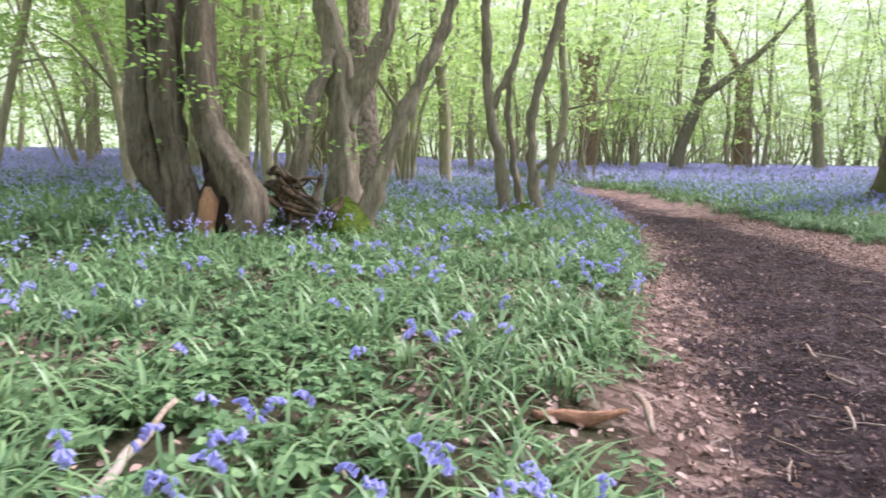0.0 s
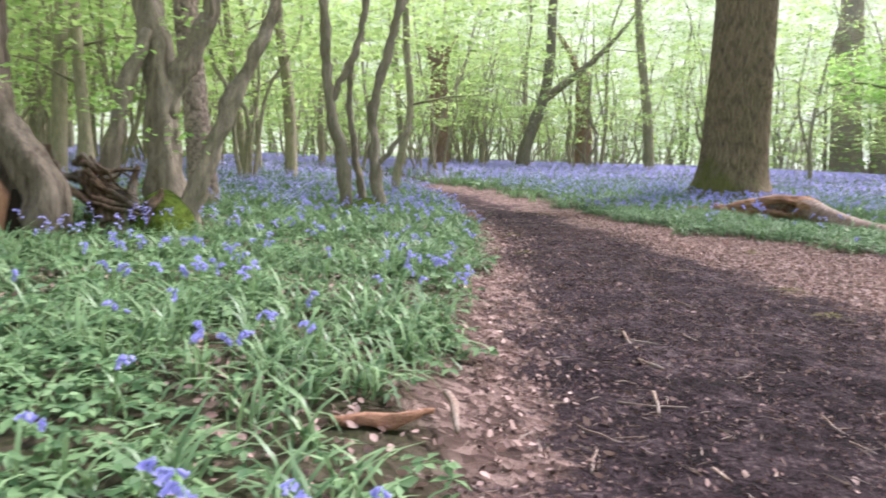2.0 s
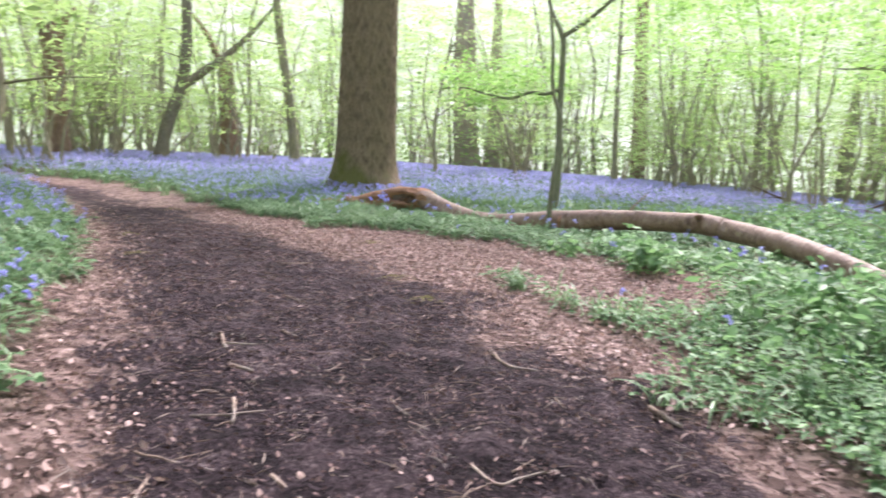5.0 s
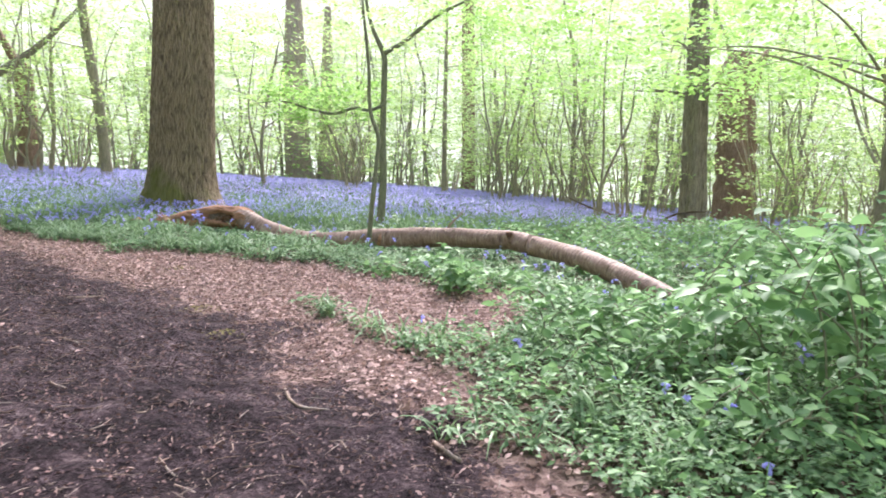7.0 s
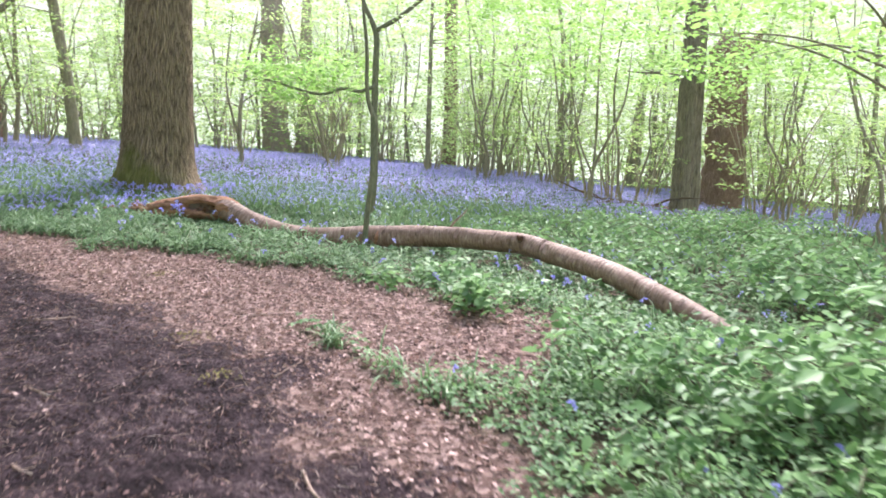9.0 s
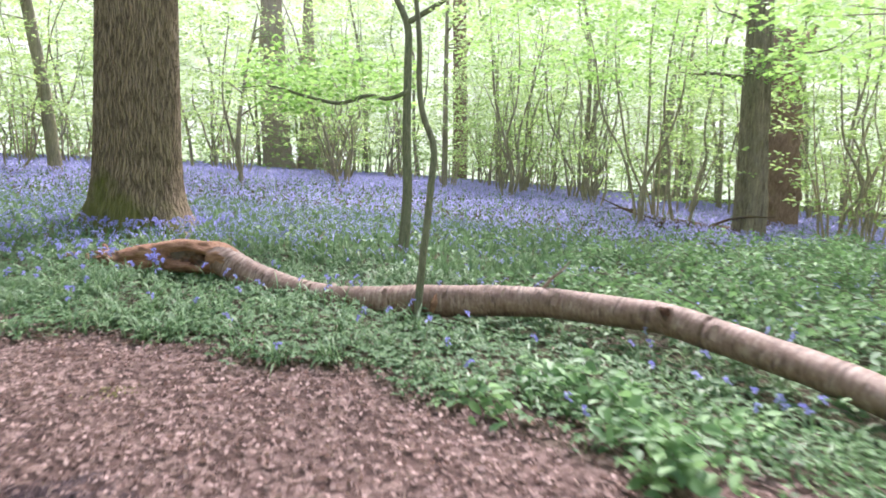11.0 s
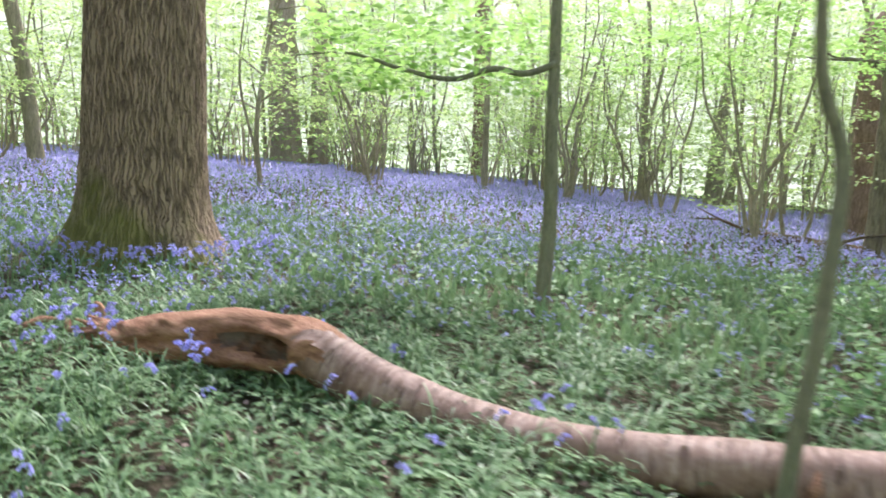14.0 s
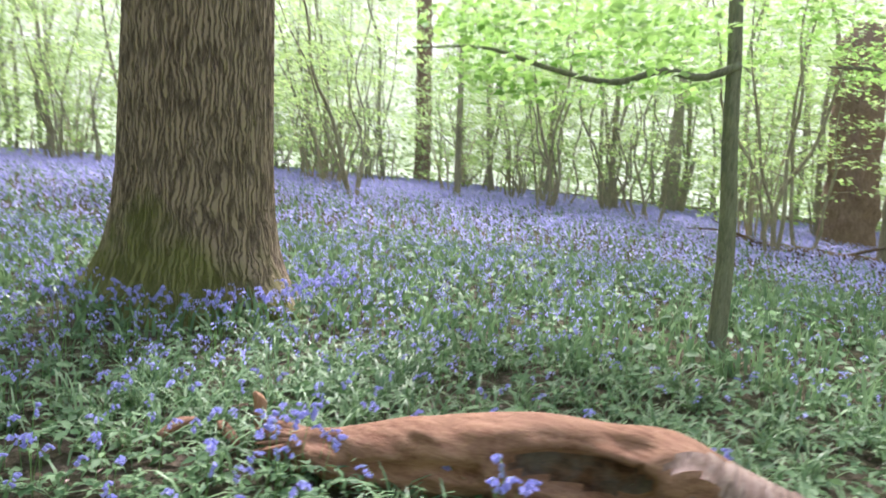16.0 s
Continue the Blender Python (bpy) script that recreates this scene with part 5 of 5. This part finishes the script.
def herb_zone(x, y):
    return grow(x, y) * np.where(x < left_edge(y), 0.15 + 0.85 * smooth01(waves(x, y, 9.0, 1.7), -0.3, 0.2), 0.6 + 0.4 * smooth01(waves(x, y, 9.0, 1.0), -0.3, 0.3))


# strap leaves in tufts
x, y = scatter(15000, -6, 15, 0, 20, tuft_zone, 0.35, 6.0)
cnt = rng.poisson(15, len(x))
idx = np.repeat(np.arange(len(x)), cnt)
bx, by = x[idx] + rng.normal(0, 0.035, len(idx)), y[idx] + rng.normal(0, 0.035, len(idx))
v, f = blades(place(bx, by, -0.01), 0.31, 0.0115, rng, 4, 0.6, 2.3)
stuff("bluebell_leaves", v, f, M_STRAP, "arching glossy green bluebell strap leaves in tufts", "undergrowth", True)
x, y = scatter(31000, -12, 22, 1, 26, tuft_zone, 6.0, 13.0)
cnt = rng.poisson(3.4, len(x))
idx = np.repeat(np.arange(len(x)), cnt)
bx, by = x[idx] + rng.normal(0, 0.05, len(idx)), y[idx] + rng.normal(0, 0.05, len(idx))
v, f = blades(place(bx, by, -0.01), 0.33, 0.026, rng, 2, 0.42, 1.2)
stuff("bluebell_leaves", v, f, M_STRAP, "green bluebell strap leaves across the glade", "undergrowth", True)
x, y = scatter(38000, -26, 48, 4, 52, grow, 13.0, 45.0)
v, f = blades(place(x, y, -0.01), 0.36, 0.05, rng, 2, 0.35, 0.9)
stuff("bluebell_leaves", v, f, M_STRAP, "green bluebell leaves under the far flowers", "undergrowth", True)

x, y = rng.uniform(-7, 12, 9000), rng.uniform(-7, 0.75, 9000)
ok = (from_line(x, y) > 0.8) & (rng.uniform(0, 1, 9000) < grow(x, y)) & ((x < 2.2) | (y < 0.2))
x, y = np.repeat(x[ok], 2), np.repeat(y[ok], 2)
v, f = blades(place(x, y, -0.01), 0.32, 0.024, rng, 2, 0.45, 1.2)
stuff("bluebell_leaves", v, f, M_STRAP, "green bluebell strap leaves beside the start of the path", "undergrowth", True)
v, f = leaves(place(x, y, 0.06) + np.stack([rng.normal(0, 0.08, len(x)), rng.normal(0, 0.08, len(x)), 0 * x], -1), 0.11, rng, 0.4, 0.6, 0.15)
stuff("woodland_herbs", v, f, M_HERB, "low herb leaves beside the start of the path", "undergrowth")

# low broad-leaved herbs
x, y = scatter(70000, -4, 10, 0, 14, herb_zone, 0.3, 3.6)
centre = place(x, y) + np.stack([0 * x, 0 * x, rng.uniform(0.03, 0.14, len(x))], -1)
turn = rng.uniform(0, 6.283, len(x))[:, None] + np.arange(5)[None] * 1.257 + rng.normal(0, 0.18, (len(x), 5))
v, f = leaves(np.repeat(centre, 5, 0), np.repeat(rng.uniform(0.03, 0.062, len(x)), 5), rng, 0.4, 0.55, 0.12, False, turn.ravel())
stuff("woodland_herbs", v, f, M_HERB, "low dark green palmate herb leaves beside the path", "undergrowth")
x, y = scatter(36000, -7, 15, 0, 19, lambda a, b: grow(a, b) * 0.9, 3.6, 6.5)
centre = place(x, y) + np.stack([0 * x, 0 * x, rng.uniform(0.03, 0.17, len(x))], -1)
turn = rng.uniform(0, 6.283, len(x))[:, None] + np.arange(4)[None] * 1.571 + rng.normal(0, 0.2, (len(x), 4))
v, f = leaves(np.repeat(centre, 4, 0), np.repeat(rng.uniform(0.045, 0.09, len(x)), 4), rng, 0.4, 0.55, 0.12, False, turn.ravel())
stuff("woodland_herbs", v, f, M_HERB, "low carpet of dark green woodland herb leaves", "undergrowth")
x, y = scatter(78000, -12, 24, 1, 24, lambda a, b: grow(a, b) * 0.8, 6.5, 14.0)
v, f = leaves(place(x, y) + np.stack([0 * x, 0 * x, rng.uniform(0.02, 0.2, len(x))], -1), 0.125, rng, 0.45, 0.6, 0.1)
stuff("woodland_herbs", v, f, M_HERB, "low green herb leaves across the glade", "undergrowth")


x, y = scatter(16000, 3.9, 8.2, 0.6, 5.6, lambda a, b: np.maximum(grow(a, b), smooth01(a - mud_edge(b) - 0.9 * (b - 1.8).clip(0), -0.1, 0.6) * (b < 4.6) * 0.6), 1.2, 6.5)
v, f = leaves(place(x, y) + np.stack([0 * x, 0 * x, rng.uniform(0.02, 0.18, len(x))], -1), 0.05, rng, 0.5, 0.5, 0.1)
stuff("woodland_herbs", v, f, M_BRAMBLE, "low pale green seedling leaves beside the bramble", "undergrowth")


# bluebells
def bell_unit(sides=5):
    """One nodding bell, mouth down, 1 long, with tips curled out."""
    a = np.linspace(0, 2 * math.pi, sides, endpoint=False)
    rows = [(0.16, 0.0), (0.30, -0.3), (0.27, -0.75), (0.48, -1.0)]
    v = np.concatenate([np.stack([r * np.cos(a), r * np.sin(a), np.full(sides, z)], -1) for r, z in rows])
    q = [(k * sides + j, k * sides + (j + 1) % sides, (k + 1) * sides + (j + 1) % sides, (k + 1) * sides + j) for k in range(3) for j in range(sides)]
    return v, np.array(q)


def bells_at(pos, axis, size, unit):
    """Copies of the bell at pos, hung along axis (downward), joined."""
    bv, bq = unit
    up = -axis / (np.linalg.norm(axis, axis=1)[:, None] + 1e-9)
    s = np.cross(up, (0.3, 0.9, 0.2))
    s /= np.linalg.norm(s, axis=1)[:, None] + 1e-9
    t = np.cross(up, s)
    v = pos[:, None] + size[:, None, None] * (bv[None, :, :1] * s[:, None] + bv[None, :, 1:2] * t[:, None] + bv[None, :, 2:] * up[:, None])
    q = (bq[None] + (np.arange(len(pos)) * len(bv))[:, None, None]).reshape(-1, bq.shape[1])
    return v.reshape(-1, 3), [q]


def bluebell_parts(pos, tall, rng, per, unit, size=0.020):
    """Curved stems and their one-sided, drooping bells for many plants at once."""
    n = len(pos)
    az = rng.uniform(0, 6.283, n)
    d = np.stack([np.cos(az), np.sin(az), np.zeros(n)], -1)
    h = tall * rng.uniform(0.75, 1.2, n)
    rows = []
    path = []
    for f, lean, z in ((0, 0, 0), (0.4, 0.03, 0.45), (0.75, 0.10, 0.82), (0.92, 0.20, 0.97), (1, 0.30, 0.95)):
        p = pos + d * (lean * h)[:, None] + np.array((0, 0, 1.0)) * (z * h)[:, None]
        path.append(p)
        w = 0.0022 * (1.4 - 0.7 * f)
        wd = np.stack([-np.sin(az), np.cos(az), np.zeros(n)], -1)
        rows += [p - wd * w, p + d * w * 1.2, p + wd * w]
    sv = np.stack(rows, 1).reshape(-1, 3)
    o = (np.arange(n) * 15)[:, None]
    sf = np.concatenate([o + [3 * k + a, 3 * k + (a + 1) % 3, 3 * k + 3 + (a + 1) % 3, 3 * k + 3 + a] for k in range(4) for a in range(3)])
    path = np.stack(path, 1)
    u = np.linspace(0.52, 1.0, per)
    bp, ba, bs = [], [], []
    for k in range(per):
        t = u[k] * 4
        i = min(int(t), 3)
        p = path[:, i] * (1 - (t - i)) + path[:, i + 1] * (t - i)
        out = az + rng.normal(0, 0.9, n)
        dd = np.stack([np.cos(out), np.sin(out), rng.uniform(-1.6, -0.7, n)], -1)
        bp.append(p + np.stack([np.cos(out), np.sin(out), np.zeros(n)], -1) * 0.008)
        ba.append(dd)
        bs.append(size * rng.uniform(0.8, 1.2, n) * (1.1 - 0.35 * (k / per)))
    return (sv, [sf]), bells_at(np.concatenate(bp), np.concatenate(ba), np.concatenate(bs), unit)


UNIT5, UNIT3 = bell_unit(5), (np.array([(0, 0, 0), (0.42, 0, -0.9), (-0.21, 0.36, -0.9), (-0.21, -0.36, -0.9)]), np.array([(0, 1, 2), (0, 2, 3), (0, 3, 1)]))


def sparse_blue(x, y):
    return grow(x, y) * np.clip(0.08 + 0.75 * smooth01(waves(x, y, 12.0, 2.2), 0.0, 0.4) + blue(x, y) + np.exp(-((x - 9.3) ** 2 + (y - 15.4) ** 2) / 1.2) + 0.25 * np.exp(-((x - 7.1) ** 2 + (y - 12.1) ** 2) / 0.3), 0, 1) * np.where((x > mud_edge(y)) & (y < 12.5), 0.3, 1)


# single plants near the path
x, y = scatter(5600, -3, 12, 0.8, 15, sparse_blue, 0.9, 4.6)
for k in range(min(110, len(x))):
    p = place(x[k : k + 1], y[k : k + 1])
    plant = base("bluebell", float(x[k]), float(y[k]), float(p[0, 2]), "violet-blue bluebell with nodding bells on an arched stem", "flower", "bluebells near the path")
    (sv, sf), (bv, bf) = bluebell_parts(np.zeros((1, 3)), 0.28, rng, 9, UNIT5, 0.020)
    attach("stem", mesh_from("stem", sv, sf, [M_STEM], True), plant)
    attach("flower_head", mesh_from("flower_head", bv, bf, [M_BELL], True), plant)
(sv, sf), (bv, bf) = bluebell_parts(place(x[110:], y[110:]), 0.28, rng, 8, UNIT5, 0.020)
stuff("bluebell_stems", sv, sf, M_STEM, "thin arched green bluebell stems", "undergrowth")
stuff("bluebell_flowers", bv, bf, M_BELL, "violet-blue nodding bluebell flowers near the path", "flowers", True)
ca = rng.uniform(-2.6, 0.2, 70)
cr = rng.uniform(1.12, 1.65, 70)
cx = np.concatenate([9.62 + cr * np.cos(ca - 0.75), rng.normal(7.25, 0.2, 10), rng.normal(7.45, 0.12, 7)])
cy = np.concatenate([16.38 + cr * np.sin(ca - 0.75), rng.normal(12.45, 0.3, 10), rng.normal(11.6, 0.15, 7)])
(sv, sf), (bv, bf) = bluebell_parts(place(cx, cy), 0.36, rng, 10, UNIT5, 0.026)
stuff("bluebell_stems", sv, sf, M_STEM, "thin green bluebell stems round the oak and the torn log", "undergrowth")
stuff("bluebell_flowers", bv, bf, M_BELL, "tall violet-blue bluebells round the oak foot", "flowers", True)
x, y = scatter(34000, -10, 22, 1, 24, lambda a, b: sparse_blue(a, b) * 0.85, 4.6, 12.0)
_, (bv, bf) = bluebell_parts(place(x, y), 0.33, rng, 6, UNIT3, 0.022)
sv, sf = blades(place(x, y), 0.31, 0.005, rng, 2, 0.08, 0.3)
stuff("bluebell_stems", sv, sf, M_STEM, "thin green bluebell stems", "undergrowth")
stuff("bluebell_flowers", bv, bf, M_BELL, "violet-blue bluebell flowers across the glade", "flowers")
x, y = scatter(96000, -26, 48, 4, 54, lambda a, b: grow(a, b) * blue(a, b), 12.0, 48.0)
far_r = from_line(x, y)
p = place(x, y)
per = 3
pp = np.repeat(p, per, 0) + np.stack([rng.normal(0, 0.05, len(p) * per), rng.normal(0, 0.05, len(p) * per), rng.uniform(0.16, 0.40, len(p) * per)], -1)
v, f = leaves(pp, np.repeat(0.036 + 0.0017 * far_r, per), rng, 0.9, 0.75, 0.9)
stuff("bluebell_flowers", v, f, M_BELL, "sea of violet-blue bluebells in the far glade", "flowers")


# brown beech leaves and chips
def litter_zone(x, y):
    strip = smooth01(x, mud_edge(y) - 0.3, mud_edge(y) + 0.6) * (1 - smooth01(x, bank_edge(y) + 0.2, bank_edge(y) + 0.8))
    rim = np.exp(-(((x - left_edge(y) - 0.25) / 0.32) ** 2)) * 0.42
    mud = 0.03 * (x > left_edge(y)) * (x < mud_edge(y))
    under = (0.12 + 0.6 * (1 - smooth01(waves(x, y, 9.0, 1.7), -0.35, 0.1))) * (x < left_edge(y)) + 0.08 * (x > bank_edge(y))
    return np.clip(np.maximum(np.maximum(strip, rim), mud + under), 0, 1)


x, y = scatter(92000, -3, 10, 0.3, 14, litter_zone, 0.0, 6.5, True)
v, f = leaves(place(x, y, 0.012) + np.stack([0 * x, 0 * x, rng.uniform(0, 0.02, len(x))], -1), 0.038, rng, 0.95, 0.62, 0.0, True)
stuff("leaf_litter", v, f, M_LITTER, "dry pink-brown fallen beech leaves", "leaf litter")
x, y = scatter(26000, 0.8, 4.8, 0.4, 12, lambda a, b: 0.55 * (a > left_edge(b)) * (a < mud_edge(b) + 0.3), 0.0, 7)
v, f = leaves(place(x, y, 0.014), 0.015, rng, 0.7, 0.4, 0.0)
stuff("wood_chips", v, f, M_STICK, "small pale wood chips and crumbs trodden into mud", "debris")
n = len(x) // 6
x2, y2 = scatter(30000, 0.8, 5.2, 0.4, 11, lambda a, b: 0.75 * (a > left_edge(b)) * (a < mud_edge(b) + 0.4), 0.0, 6)
v, f = leaves(place(x2, y2, 0.012) + np.stack([0 * x2, 0 * x2, rng.uniform(0, 0.02, len(x2))], -1), 0.024, rng, 0.9, 0.6, 0.1)
stuff("leaf_crumbs", v, f, M_CRUMB, "dark red-brown leaf crumbs and clods in trodden mud", "debris")
v, f = leaves(place(x[:n], y[:n], 0.02), 0.11, rng, 0.3, 0.055, 0.0)
stuff("twigs", v, f, M_STICK, "thin broken twigs strewn over the path", "debris")

# yellow-green moss cushions on the trodden ground
for k, (x0, y0, r0) in enumerate(((4.3, 5.1, 0.10), (4.65, 6.1, 0.12), (2.9, 9.7, 0.12), (5.6, 8.4, 0.12), (4.3, 13.4, 0.16), (2.7, 8.1, 0.08))):
    tuft = base("moss_clump", x0, y0, float(height(x0, y0)), "small yellow-green moss cushion on trodden ground", "moss", "moss cushions on the path")
    q = rng.normal(0, r0 * 0.6, (70, 2))
    v, f = leaves(np.stack([q[:, 0] * 1.5, q[:, 1], 0.03 * np.exp(-((q / r0) ** 2).sum(1)) + rng.uniform(0, 0.015, 70)], -1), 0.028, rng, 0.5, 0.5, 0.1)
    leafage("tuft", mesh_from("tuft", v, f, [M_MOSSLEAF]), tuft)

# understorey that closes the far edge of the glade
a = np.radians(rng.uniform(-60, 100, 30000))
d = rng.uniform(40, 57, 30000) + 2 * np.sin(a * 9)
x, y = 3 + d * np.sin(a), 4 + d * np.cos(a)
clump = smooth01(waves(x, y, 4.0, 0.9), -0.5, 0.4)
ok = (rng.uniform(0, 1, len(x)) < 0.25 + 0.75 * clump)
x, y = x[ok], y[ok]
v, f = leaves(place(x, y) + np.stack([0 * x, 0 * x, rng.beta(1.0, 1.6, len(x)) * 4.5], -1), 0.34, rng, 0.5, 0.6, 0.1)
stuff("distant_bushes", v, f, M_LEAF, "pale green understorey at the far edge of the glade", "bushes")
a = np.radians(rng.uniform(-60, 100, 800))
d = rng.uniform(38, 56, 800)
x, y = 3 + d * np.sin(a), 4 + d * np.cos(a)
ok = (waves(x, y, 6.0, 1.2) > 0.0) & ~((x > left_edge(y) - 1.5) & (x < bank_edge(y) + 1.5) & (y < 32))
v, f = blades(place(x[ok], y[ok], -0.05), 2.4, 0.07, rng, 3, 0.2, 0.35)
stuff("coppice_shoots", v, f, M_HAZEL, "thin pale brown coppice shoots at the far edge of the glade", "shoots")
